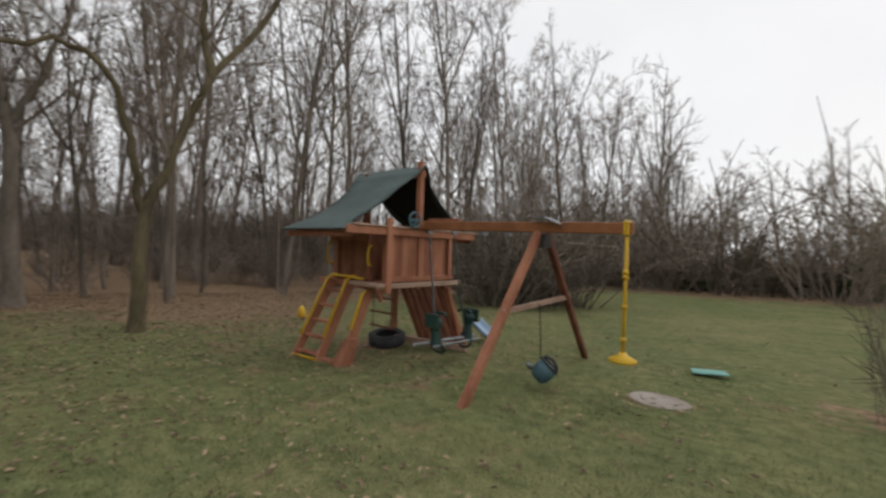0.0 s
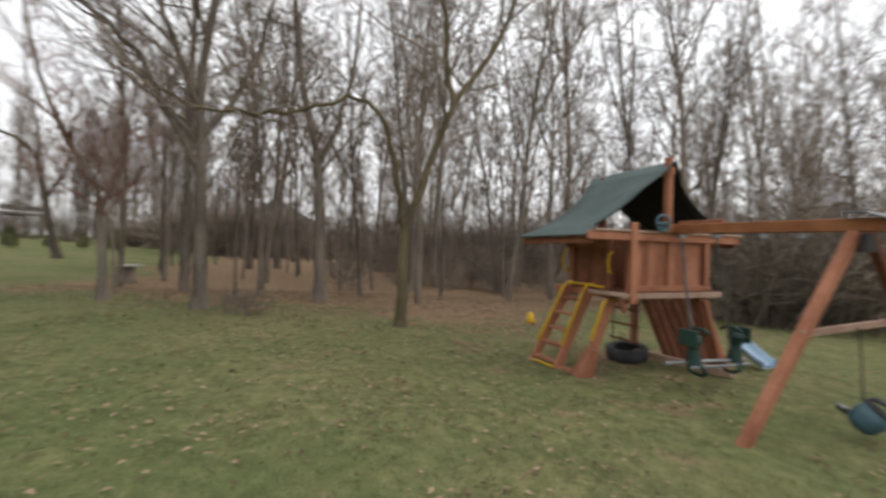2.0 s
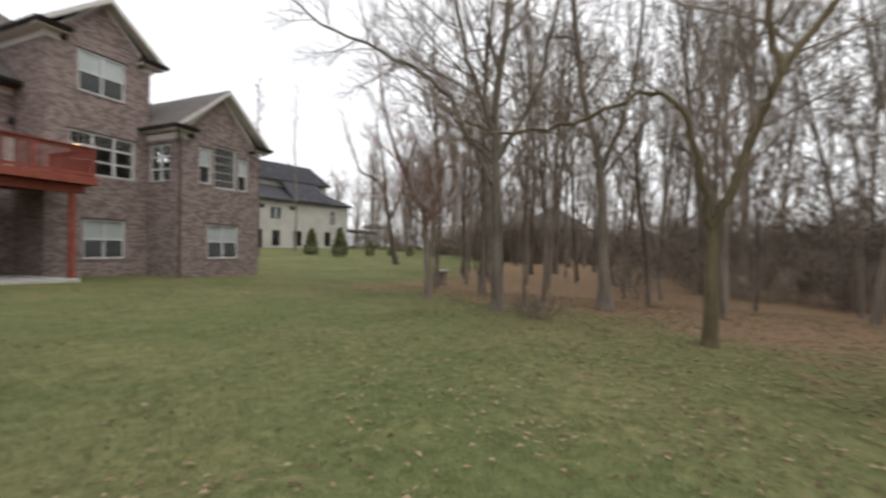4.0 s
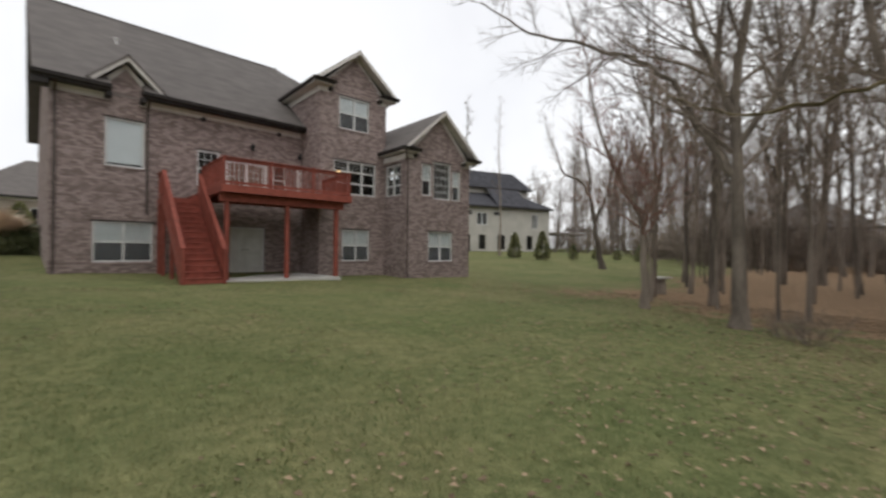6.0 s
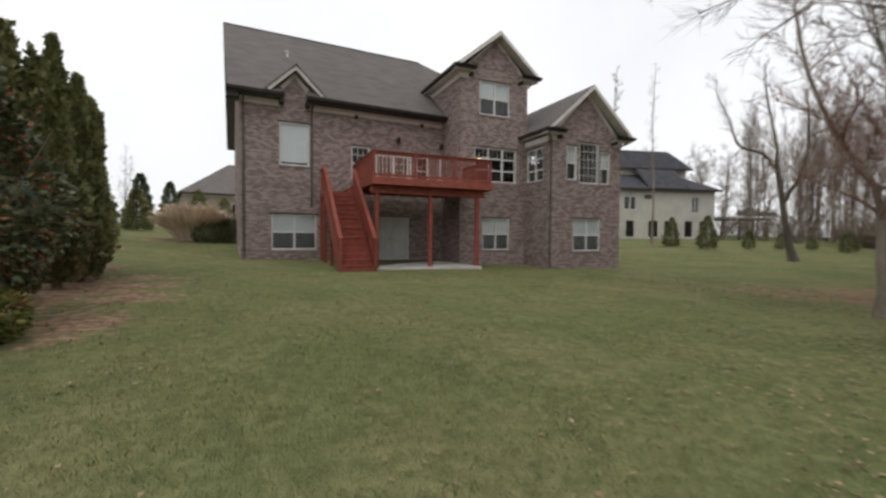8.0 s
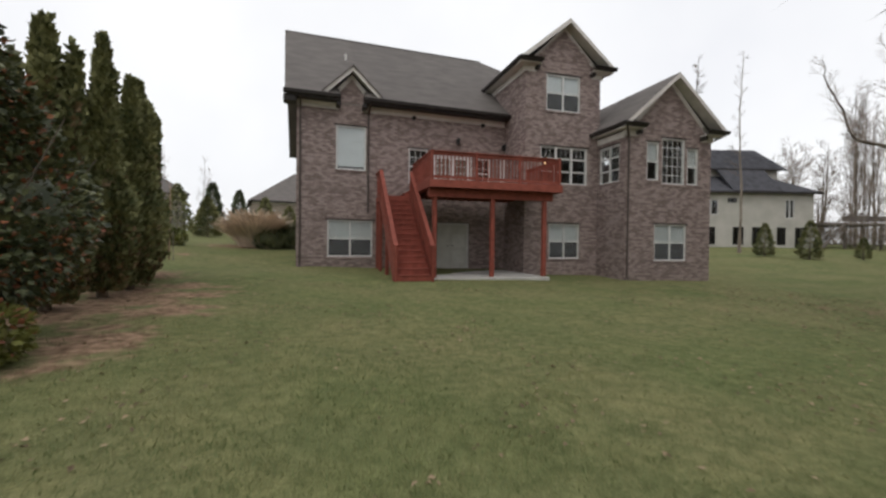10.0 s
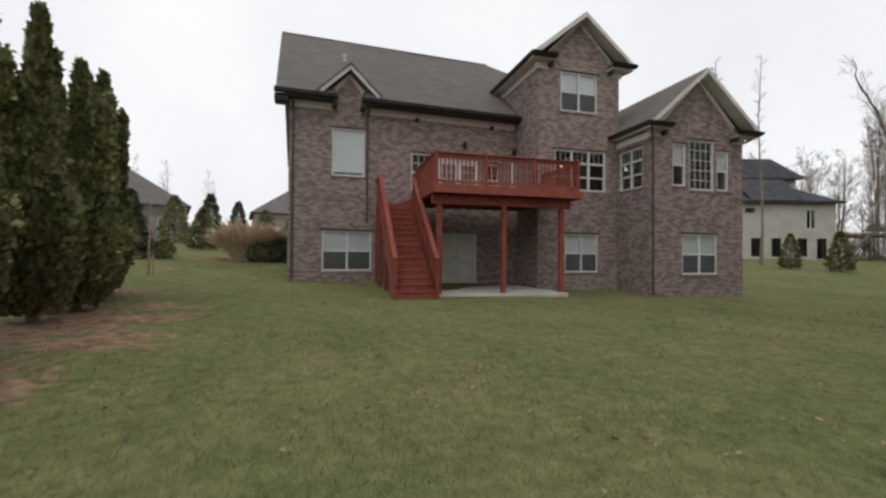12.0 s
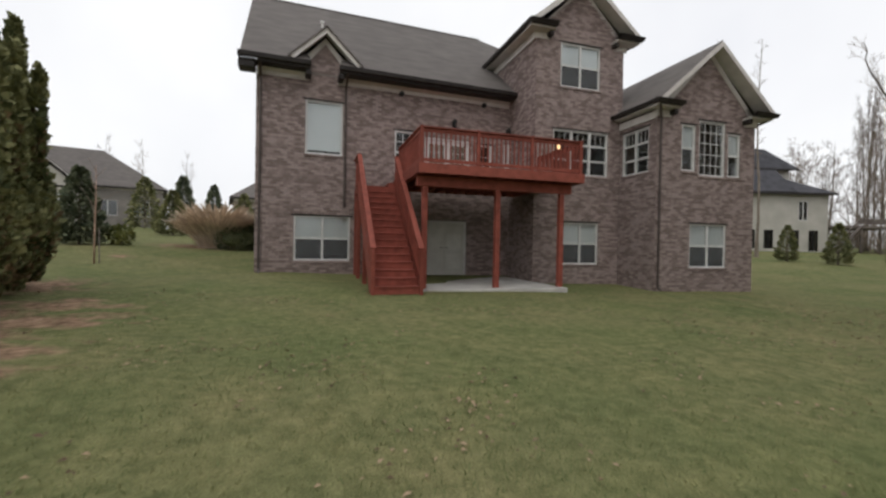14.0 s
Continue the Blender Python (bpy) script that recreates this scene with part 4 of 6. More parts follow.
# ladder-side boards take darker cedar tones, shade painted in
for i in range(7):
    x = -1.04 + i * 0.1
    part("panel_board", Shape().box(x, -0.615, 1.096, x + 0.096, -0.585, 1.655), CEDAR_DARK if i == 0 else CEDAR_SHADED, play)
part("gate_jamb", Shape().box(-0.335, -0.655, 1.096, -0.285, -0.575, 1.8), CEDAR_SHADED, play, bevel=0.005)
for i in range(11):
    part("panel_board", Shape().box(-1.15, -0.535 + i * 0.103, 1.1, -1.12, -0.436 + i * 0.103, 1.655), CEDAR, play)
    part("panel_board", Shape().box(-1.05 + i * 0.093, 0.605, 1.1, -0.961 + i * 0.093, 0.635, 1.655), CEDAR, play)


def tarp():
    """A vinyl sheet over the ridge, with scalloped gable edges and a slight sag."""
    s, n, k = Shape(), 10, 10
    for lay in (0.0, -0.012):
        b = len(s.v)
        for i in range(n + 1):
            x = -1.44 + 1.56 * i / n
            for j in range(-k, k + 1):
                f = j / k
                y = (1.3 if f < 0 else 1.22) * f
                end = (i == 0 or i == n)
                pull = 0.34 * math.sin(math.pi * min(1, abs(f)) ** 1.3) if end else 0
                xx = x + (pull if i == 0 else -pull)
                z = 2.75 - 0.93 * abs(f) ** 0.92 - 0.09 * math.sin(math.pi * abs(f)) * (1 + 0.4 * math.sin(3 * x)) - (0.03 if abs(f) > 0.97 else 0)
                s.v.append((xx, y, z + lay))
        w = 2 * k + 1
        for i in range(n):
            for j in range(2 * k):
                a = b + i * w + j
                s.f.append((a, a + 1, a + w + 1, a + w) if lay else (a, a + w, a + w + 1, a + 1))
        if lay == 0.0:
            part("tarp_roof", s, TARP, play, "green vinyl tarp roof", True)
            s = Shape()
    # second sheet 12 mm below the tarp, coloured black
    part("tarp_lining", s, TARP_IN, play, "black underside of the tarp", True)


tarp()
part("ridge_pole", Shape().beam((-1.4, -0.0, 2.63), (0.08, -0.0, 2.63), 0.05, 0.09), CEDAR, play)
# steering wheel on the rail
ring = [(0.16, -0.24 + 0.1 * math.cos(a), 1.96 + 0.1 * math.sin(a)) for a in np.linspace(0, 2 * math.pi, 17)]
part("steering_wheel", Shape().tube(ring, 0.016, 6, False).beam((0.16, -0.34, 1.96), (0.16, -0.14, 1.96), 0.015, 0.03).beam((0.12, -0.24, 1.86), (0.16, -0.24, 1.97), 0.05, 0.05), BLUEPLASTIC, play, "small blue steering wheel")
# ladder with yellow hand rails
STILES = [((-1.2, -1.16), (-1.02, -0.7), 1.08), ((-0.72, -1.09), (-0.58, -0.7), 1.08), ((-0.31, -1.0), (-0.17, -0.7), 1.02)]


def stile(k, z):
    (x0, y0), (x1, y1), top = STILES[k]
    return Vector((x0, y0, 0)).lerp(Vector((x1, y1, top)), z / top)


lad = part("ladder", Shape().beam(stile(0, 0), stile(0, 1.08), 0.045, 0.11, up=(0, 1, 0)).beam(stile(1, 0), stile(1, 1.08), 0.045, 0.11, up=(0, 1, 0))
           .beam(stile(2, 0), stile(2, 1.02), 0.05, 0.12, up=(0, 1, 0)), CEDAR, play, "cedar ladder with yellow hand rails")
for i in range(5):
    z = 0.1 + i * 0.21
    part("rung", Shape().beam(stile(0, z) + Vector((0.025, 0, 0)), stile(1, z) - Vector((0.025, 0, 0)), 0.1, 0.035), CEDAR, lad, bevel=0.005)
part("rung", Shape().beam(stile(1, 0.05) + Vector((0.025, 0, 0)), stile(2, 0.05) - Vector((0.025, 0, 0)), 0.1, 0.04), CEDAR, lad)
for k, lo, hi in ((0, 0.28, 1.1), (1, 0.3, 1.1), (2, 0.46, 0.95)):
    out = Vector((0, -0.075, 0.02))
    part("hand_rail", Shape().tube([stile(k, lo), stile(k, lo + 0.03) + out, stile(k, (lo + hi) / 2) + out, stile(k, hi - 0.05) + out + Vector((0, 0.0, 0.03)), stile(k, hi) + Vector((0, -0.01, 0.06)), stile(k, hi) + Vector((0.02, 0.05, 0.05))], 0.022, 7), YELLOW, lad, "yellow plastic hand rail", True)
part("hand_rail", Shape().tube([(-1.02, -0.72, 1.15), (-0.6, -0.73, 1.155), (-0.28, -0.73, 1.14)], 0.018, 7), YELLOW, lad, "yellow cross bar")
part("hand_rail", Shape().tube([stile(0, 0.05) + Vector((0, -0.07, 0)), stile(1, 0.05) + Vector((0, -0.07, 0))], 0.02, 7), YELLOW, lad, "yellow bottom bar")
part("foot_block", Shape().prism([(-0.39, -1.16, 0), (-0.39, -0.9, 0), (-0.34, -0.86, 0.38), (-0.34, -0.94, 0.38)], (0.17, 0, 0)), CEDAR, lad, bevel=0.006)
part("step_board", Shape().box(-0.44, -0.84, 1.062, 0.12, -0.66, 1.105), CEDAR_GREY, play, "weathered entry board", bevel=0.006)
part("step_bracket", Shape().prism([(-0.02, -0.8, 1.06), (-0.02, -0.66, 1.06), (-0.02, -0.66, 0.86)], (0.06, 0, 0)), CEDAR, play)
part("grab_handle", Shape().tube([(-0.2, -0.66, 1.32), (-0.2, -0.72, 1.34), (-0.2, -0.74, 1.46), (-0.2, -0.72, 1.57), (-0.2, -0.66, 1.59)], 0.016, 7), YELLOW, play, "yellow grab handle", True)
part("grab_handle", Shape().tube([(-1.05, -0.67, 1.3), (-1.05, -0.77, 1.34), (-1.05, -0.79, 1.48), (-1.05, -0.76, 1.62), (-1.05, -0.67, 1.64)], 0.02, 7), YELLOW, play, "yellow grab handle", True)
# ramp boards under the tower, in the cedar with shade painted in
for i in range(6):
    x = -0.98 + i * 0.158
    part("ramp_board", Shape().beam((x, 0.7, 1.02), (x, 1.24, foot(x, 1.24) + 0.02), 0.154, 0.035, up=(1, 0, 0)), CEDAR_SHADED, play)
for x in (-1.09, -0.1):
    part("ramp_rail", Shape().beam((x, 0.7, 1.04), (x, 1.28, foot(x, 1.28)), 0.05, 0.1, up=(1, 0, 0)), CEDAR, play)
part("brace", Shape().beam((0.03, 0.62, 1.0), (0.03, 1.0, foot(0.03, 1.0)), 0.05, 0.1, up=(1, 0, 0)), CEDAR, play)
part("ground_beam", Shape().beam((-0.95, 0.5, 0.1), (0.35, 0.75, 0.1), 0.08, 0.09), CEDAR_GREY, play, "grey ground timber", bevel=0.006)

beam = thing("swing_beam", "long cedar swing beam on an A-frame of slanted legs", "swing frame", PLAY)
part("beam", Shape().beam((-0.08, 0, 1.9), (2.92, 0, 1.85), 0.075, 0.115), CEDAR_BEAM, beam, "orange-brown beam", bevel=0.008)
# one leg light, one dark: the fall of light is painted into their cedar
part("leg", Shape().beam((1.75, -1.12, foot(1.75, -1.12) - 0.04), (1.92, -0.04, 1.8), 0.085, 0.085, up=(1, 0, 0)), CEDAR, beam, "reddish cedar leg in its light-side tone", bevel=0.008)
part("leg", Shape().beam((1.82, 1.65, foot(1.82, 1.65) - 0.04), (1.97, 0.05, 1.8), 0.075, 0.075, up=(1, 0, 0)), CEDAR_DARK, beam, "cedar leg darkened as the shade side", bevel=0.008)
part("cross_bar", Shape().beam((1.86, -0.6, 0.96), (1.91, 0.83, 1.04), 0.035, 0.06), CEDAR_GREY, beam, bevel=0.004)
part("bracket", Shape().prism([(1.87, -0.09, 1.64), (1.87, 0.11, 1.64), (1.87, 0.05, 1.79), (1.87, -0.05, 1.79)], (0.14, 0, 0)), GUTTER, beam, "dark steel bracket")
part("bracket_cap", Shape().beam((1.86, -0.07, 1.975), (2.0, -0.03, 1.97), 0.2, 0.012).beam((2.0, -0.03, 1.97), (2.2, -0.02, 1.89), 0.2, 0.012), STEEL, beam, "bent galvanised cap")
part("end_clamp", Shape().box(2.83, -0.05, 1.775, 2.895, 0.05, 1.93), YELLOW, beam, "yellow swing clamp", bevel=0.015)
part("support", Shape().beam((0.1, 0.1, 1.95), (0.68, 0.09, 1.945), 0.06, 0.1), CEDAR, beam, bevel=0.006)
part("support", Shape().beam((0.11, -0.16, 1.9), (0.11, 0.16, 1.9), 0.06, 0.12), CEDAR_BEAM, beam, bevel=0.006)
for x in (0.22, 0.66, 1.15, 1.5):
    z = 1.9 - 0.0167 * x - 0.07
    part("swing_hook", Shape().box(x - 0.02, -0.05, z - 0.04, x + 0.02, 0.05, z).tube([(x, 0, z - 0.03), (x, 0.02, z - 0.08), (x, 0, z - 0.11)], 0.008, 5), STEEL, beam)

disc = thing("disc_swing", "yellow plastic disc swing on a knotted yellow pole", "swing", PLAY)
part("pole", Shape().tube([(2.86, 0, 1.77), (2.86, 0.005, 1.2), (2.86, 0, 0.62)], 0.019, 8), YELLOW, disc, smooth=True)
for z in (1.42, 1.37, 1.08, 0.76):
    part("knot", Shape().tube([(2.86, 0, z - 0.025), (2.86, 0, z), (2.86, 0, z + 0.025)], [0.02, 0.036, 0.02], 8), YELLOW, disc, smooth=True)
part("seat", Shape().tube([(2.86, 0, 0.53), (2.86, 0, 0.545), (2.86, 0, 0.57), (2.86, 0, 0.61), (2.86, 0, 0.64)], [0.05, 0.13, 0.135, 0.05, 0.03], 20), YELLOW, disc, smooth=True)

bucket = thing("bucket_swing", "blue and black bucket swing hanging low on a rope", "swing", PLAY)
part("rope", Shape().tube([(1.92, 0.05, 1.0), (1.95, 0.03, 0.7), (1.98, 0.0, 0.4)], 0.007, 5), BLACK, bucket, "dark rope")
m = Matrix.Translation((2.02, 0.0, 0.27)) @ Matrix.Scale(0.86, 4) @ Euler((radians(-20), radians(38), 0)).to_matrix().to_4x4()
s = Shape()
s.tube([(0, 0, -0.14), (0, 0, -0.13), (0, 0, -0.08), (0, 0, 0.02), (0, 0, 0.11), (0, 0, 0.1), (0, 0, 0.0), (0, 0, -0.09)], [0.04, 0.085, 0.125, 0.14, 0.125, 0.112, 0.108, 0.04], 18)
s.v = [tuple(m @ Vector(p)) for p in s.v]
part("shell", s, BLUEPLASTIC, bucket, "round blue shell", True)
h = Shape().tube([(-0.12, 0.0, 0.1), (-0.09, -0.06, 0.17), (0.0, -0.05, 0.2), (0.09, -0.06, 0.17), (0.12, 0.0, 0.1)], 0.024, 7).tube([(0.128 * math.cos(a), 0.128 * math.sin(a), 0.115) for a in np.linspace(0, 2 * math.pi, 15)], 0.018, 6, False)
h.v = [tuple(m @ Vector(p)) for p in h.v]
part("harness", h, RUBBER, bucket, "black padded harness", True)
part("tray", Shape().tube([m @ Vector((-0.13, -0.05, -0.06)), m @ Vector((-0.2, -0.06, -0.09)), m @ Vector((-0.19, 0.06, -0.12)), m @ Vector((-0.12, 0.06, -0.1))], 0.02, 7), STEEL, bucket, "pale leg loop", True)

glider = thing("glider_swing", "dark green two-seat glider swing on steel rods", "swing", PLAY)
part("bar", Shape().tube([(0.5, -0.55, 0.37), (0.56, 0.66, 0.35)], 0.022, 8), STEEL, glider, "grey steel bar")
part("bar", Shape().tube([(0.62, -0.3, 0.33), (0.62, 0.66, 0.31)], 0.02, 8), STEEL, glider, "grey steel bar")
for x, y in ((0.22, -0.16), (0.66, 0.46)):
    part("rod", Shape().beam((x, 0.0, 1.74), (0.55, y, 0.36), 0.03, 0.01, up=(0, 1, 0)), STEEL, glider, "flat grey strap")
for k, y in ((-1, -0.16), (1, 0.5)):
    # a moulded saddle: a waisted pedestal, a dished seat, a handle bar and a foot loop
    part("seat", Shape().tube([(0.55, y, 0.33), (0.55, y, 0.4), (0.55, y + 0.01 * k, 0.52), (0.55, y + 0.02 * k, 0.62), (0.55, y + 0.03 * k, 0.67)], [0.085, 0.075, 0.06, 0.1, 0.085], 12)
         .box(0.44, y + 0.1 * k - 0.02, 0.56, 0.66, y + 0.1 * k + 0.02, 0.74), GREENPLASTIC, glider, bevel=0.008)
    part("handle", Shape().tube([(0.42, y - k * 0.06, 0.7), (0.48, y - k * 0.07, 0.74), (0.62, y - k * 0.07, 0.74), (0.68, y - k * 0.06, 0.7)], 0.02, 7).tube([(0.55, y - k * 0.03, 0.6), (0.55, y - k * 0.07, 0.74)], 0.02, 7), GREENPLASTIC, glider, smooth=True)
    part("foot_rest", Shape().tube([(0.47, y, 0.36), (0.44, y - k * 0.06, 0.26), (0.5, y - k * 0.08, 0.22), (0.6, y - k * 0.08, 0.22), (0.66, y - k * 0.06, 0.26), (0.63, y, 0.36)], 0.02, 7), GREENPLASTIC, glider, smooth=True)

tyre = thing("tyre_swing", "worn black car tyre lying under the play tower", "tyre", PLAY @ pose(-0.95, 0.32, foot(-0.95, 0.32) + 0.13, 8, 4, 0))
tyre.scale = (0.86, 0.86, 0.85)
prof = [(0.2, -0.08), (0.21, -0.1), (0.3, -0.11), (0.34, -0.08), (0.345, 0.08), (0.3, 0.11), (0.21, 0.1), (0.2, 0.08), (0.26, 0.05), (0.26, -0.05)]
s = Shape()
for i in range(28):
    a = 2 * math.pi * i / 28
    s.v += [(r * math.cos(a), r * math.sin(a), z) for r, z in prof]
for i in range(28):
    for j in range(10):
        a, b = i * 10 + j, i * 10 + (j + 1) % 10
        c, d = (i + 1) % 28 * 10 + (j + 1) % 10, (i + 1) % 28 * 10 + j
        s.f.append((a, b, c, d))
part("tread", s, RUBBER, tyre, smooth=True)
rope = thing("rope_ladder", "short rope ladder hanging under the tower floor", "ladder", PLAY)
for x in (-0.5, -0.12):
    part("rope", Shape().tube([(x, -0.35, 1.03), (x, -0.36, 0.4)], 0.008, 5), BLACK, rope)
for z in (0.86, 0.66, 0.46):
    part("rung", Shape().tube([(-0.55, -0.36, z), (-0.07, -0.355, z)], 0.016, 6), CEDAR_DARK, rope)
slide = thing("slide_end", "pale blue plastic slide end resting on the grass", "slide", PLAY)
sl = Shape()
for i in range(9):
    f = i / 8
    x, y, z = -0.3 + 0.42 * f, 1.86 - 0.04 * f, 0.07 + 0.22 * (1 - f) ** 1.3
    sl.v += [(x, y - 0.13, z + 0.07), (x, y - 0.11, z), (x, y + 0.11, z), (x, y + 0.13, z + 0.07), (x, y + 0.16, z + 0.07), (x, y + 0.13, z - 0.03), (x, y - 0.13, z - 0.03), (x, y - 0.16, z + 0.07)]
for i in range(8):
    for j in range(8):
        a, b = i * 8 + j, i * 8 + (j + 1) % 8
        sl.f.append((a, b, b + 8, a + 8))
sl.f += [tuple(range(8)), tuple(range(71, 63, -1))]
part("chute", sl, PALEBLUE, slide, smooth=True)
board = part("teal_board", Shape().box(-0.2, -0.13, 0.0, 0.2, 0.13, 0.02), TEAL, bevel=0.008, at=pose(2.02, -26.76, height(2.02, -26.76) + 0.05, 2, 3, 25))
tagged(board, "flat teal plastic board lying in the grass", "board")
toy = part("yellow_toy", Shape().tube([(0, 0, 0), (0, 0, 0.06), (0.02, 0, 0.2), (0.03, 0, 0.28)], [0.07, 0.1, 0.085, 0.04], 10).box(0.06, -0.03, 0.05, 0.18, 0.03, 0.12), YELLOW, smooth=True, at=pose(9.6, -24.6, height(9.6, -24.6)))
tagged(toy, "small faded yellow plastic toy in the leaves", "toy")

# ---- bare trees ----
def wander(rng, p, d, length, n, bend, lift):
    """A crooked path of n steps from p along d."""
    pts, p, d = [Vector(p)], Vector(p), Vector(d).normalized()
    for _ in range(n):
        d = (d + Vector((rng.uniform(-bend, bend), rng.uniform(-bend, bend), rng.uniform(-bend, bend) * 0.6 + lift))).normalized()
        p = p + d * (length / n)
        pts.append(p)
    return pts


def side_shoot(rng, pts, f, spread):
    """A start and a direction for a branch that leaves the path at the fraction f."""
    i = min(int(f * (len(pts) - 1)), len(pts) - 2)
    p = pts[i].lerp(pts[i + 1], f * (len(pts) - 1) - i)
    d = (pts[i + 1] - pts[i]).normalized()
    a = rng.uniform(0, 2 * math.pi)
    s = d.orthogonal().normalized()
    side = s * math.cos(a) + d.cross(s) * math.sin(a)
    return p, (d * math.cos(spread) + side * math.sin(spread)).normalized()


def clothe(rng, wood, twigs, pts, radii, start, limbs, size, fine, thick=1.0):
    """Branches, twigs and twiglets along a stem."""
    for i in range(limbs):
        f = start + (1 - start) * (i + rng.random()) / limbs
        p, d = side_shoot(rng, pts, min(f, 0.99), rng.uniform(0.6, 1.15))
        r = max(0.012, radii[min(int(f * (len(pts) - 1)), len(pts) - 1)] * rng.uniform(0.3, 0.55))
        L = size * rng.uniform(0.5, 1.0) * (1.25 - f * 0.75)
        path = wander(rng, p, d, L, 4, 0.24, 0.07)
        rr = [max(0.006 * thick, r * (1 - 0.82 * k / 4)) for k in range(5)]
        wood.tube(path, rr, 4, False)
        for j in range(fine[0]):
            g = 0.2 + 0.8 * (j + rng.random()) / fine[0]
            q, e = side_shoot(rng, path, min(g, 0.99), rng.uniform(0.5, 1.0))
            l2 = L * rng.uniform(0.32, 0.62) * (1.15 - 0.5 * g)
            sub = wander(rng, q, e, l2, 2, 0.3, 0.08)
            twigs.tube(sub, [max(0.0075 * thick, r * 0.3), 0.0065 * thick, 0.004 * thick], 3, False)
            for k in range(fine[1]):
                h = rng.uniform(0.25, 0.98)
                t0, te = side_shoot(rng, sub, h, rng.uniform(0.4, 0.9))
                twigs.thorn(t0, t0 + (te + Vector((0, 0, 0.25))).normalized() * l2 * rng.uniform(0.4, 0.95), 0.005 * thick)


def make_tree(label, seed, tall, r, start, limbs, size, fine, lean=0.05, group="bare woodland trees", thick=1.5):
    rng = random.Random(seed)
    t = thing("tree", label, "tree", group=group)
    wood, twigs = Shape(), Shape()
    pts = wander(rng, (0, 0, -0.15), (rng.uniform(-lean, lean), rng.uniform(-lean, lean), 1), tall, 12, 0.06, 0.03)
    radii = [r * (1.35 if k == 0 else 1.0) * (1 - 0.9 * k / 12) for k in range(13)]
    trunk = Shape().tube(pts, radii, 8, False)
    for k in range(rng.choice((1, 2, 2, 3))):
        f = rng.uniform(0.3, 0.6)
        p, d = side_shoot(rng, pts, f, rng.uniform(0.25, 0.5))
        path = wander(rng, p, d, tall * (1 - f) * 0.85, 8, 0.1, 0.08)
        rr = [r * (1 - f) * 0.75 * (1 - 0.9 * q / 8) + 0.008 for q in range(9)]
        trunk.tube(path, rr, 6, False)
        clothe(rng, wood, twigs, path, rr, 0.15, max(4, limbs // 2), size * 0.75, fine, thick)
    clothe(rng, wood, twigs, pts, radii, start, limbs, size, fine, thick)
    part("trunk", trunk, BARK, t, smooth=True)
    wood.v, off = wood.v + twigs.v, len(wood.v)
    wood.f += [tuple(i + off for i in f) for f in twigs.f]
    part("crown", wood, TWIG, t, "leafless twigs and branches")
    return t


def stem_path(points, n=5):
    """A smooth run through a few points."""
    P = [Vector(p) for p in points]
    P = [P[0] * 2 - P[1]] + P + [P[-1] * 2 - P[-2]]
    out = []
    for i in range(1, len(P) - 2):
        for k in range(n):
            t = k / n
            a, b, c, d = P[i - 1:i + 3]
            out.append(0.5 * ((2 * b) + (c - a) * t + (2 * a - 5 * b + 4 * c - d) * t * t + (3 * b - a - 3 * c + d) * t * t * t))
    return out + [P[-2]]


def specimen(label, x, y, stems, seed, bark, fine=(8, 6), twig=None):
    """A tree with main stems of its own: each a run of points, its two radii, and limbs, their size and where they begin."""
    rng = random.Random(seed)
    t = thing("tree", label, "tree", pose(x, y, height(x, y)))
    trunk, wood, twigs = Shape(), Shape(), Shape()
    for points, r0, r1, limbs, size, start in stems:
        path = stem_path(points)
        wob = 0.02 if points[0][2] <= 0 else 0.055
        path = path[:1] + [p + Vector((rng.uniform(-wob, wob), rng.uniform(-wob, wob), rng.uniform(-wob, wob) * 0.8)) for p in path[1:]]
        n = len(path)
        rr = [r0 + (r1 - r0) * (k / (n - 1)) ** 0.8 for k in range(n)]
        if points[0][2] <= 0:
            rr[0], rr[1] = r0 * 1.45, r0 * 1.12
        trunk.tube(path, rr, 10, False)
        clothe(rng, wood, twigs, path, rr, start, limbs, size, fine)
    part("trunk", trunk, bark, t, smooth=True)
    wood.v, off = wood.v + twigs.v, len(wood.v)
    wood.f += [tuple(i + off for i in f) for f in twigs.f]
    part("crown", wood, twig or TWIG, t, "leafless twigs and branches")


specimen("mossy forked tree with one long arching branch", 8.95, -21.45, [
    ([(0, 0, -0.15), (0, -0.02, 0.9), (0.05, -0.06, 2.0), (0.1, -0.36, 2.8), (0.2, -1.05, 4.65), (0.3, -2.1, 6.3), (0.3, -2.7, 8.5), (0.4, -2.9, 11)], 0.135, 0.03, 26, 3.2, 0.42),
    ([(0.05, -0.06, 1.95), (0, 0.16, 3.0), (-0.05, 0.4, 4.0), (-0.2, 1.0, 4.45), (-0.4, 2.2, 4.0), (-0.7, 3.5, 3.85), (-1.0, 4.6, 4.3)], 0.072, 0.016, 14, 1.8, 0.45),
    ([(0.2, -1.05, 4.6), (0.2, -0.85, 5.9), (0.1, -0.7, 7.6), (0.0, -0.2, 10.0)], 0.08, 0.02, 16, 2.6, 0.15)], 11, BARK_MOSS)
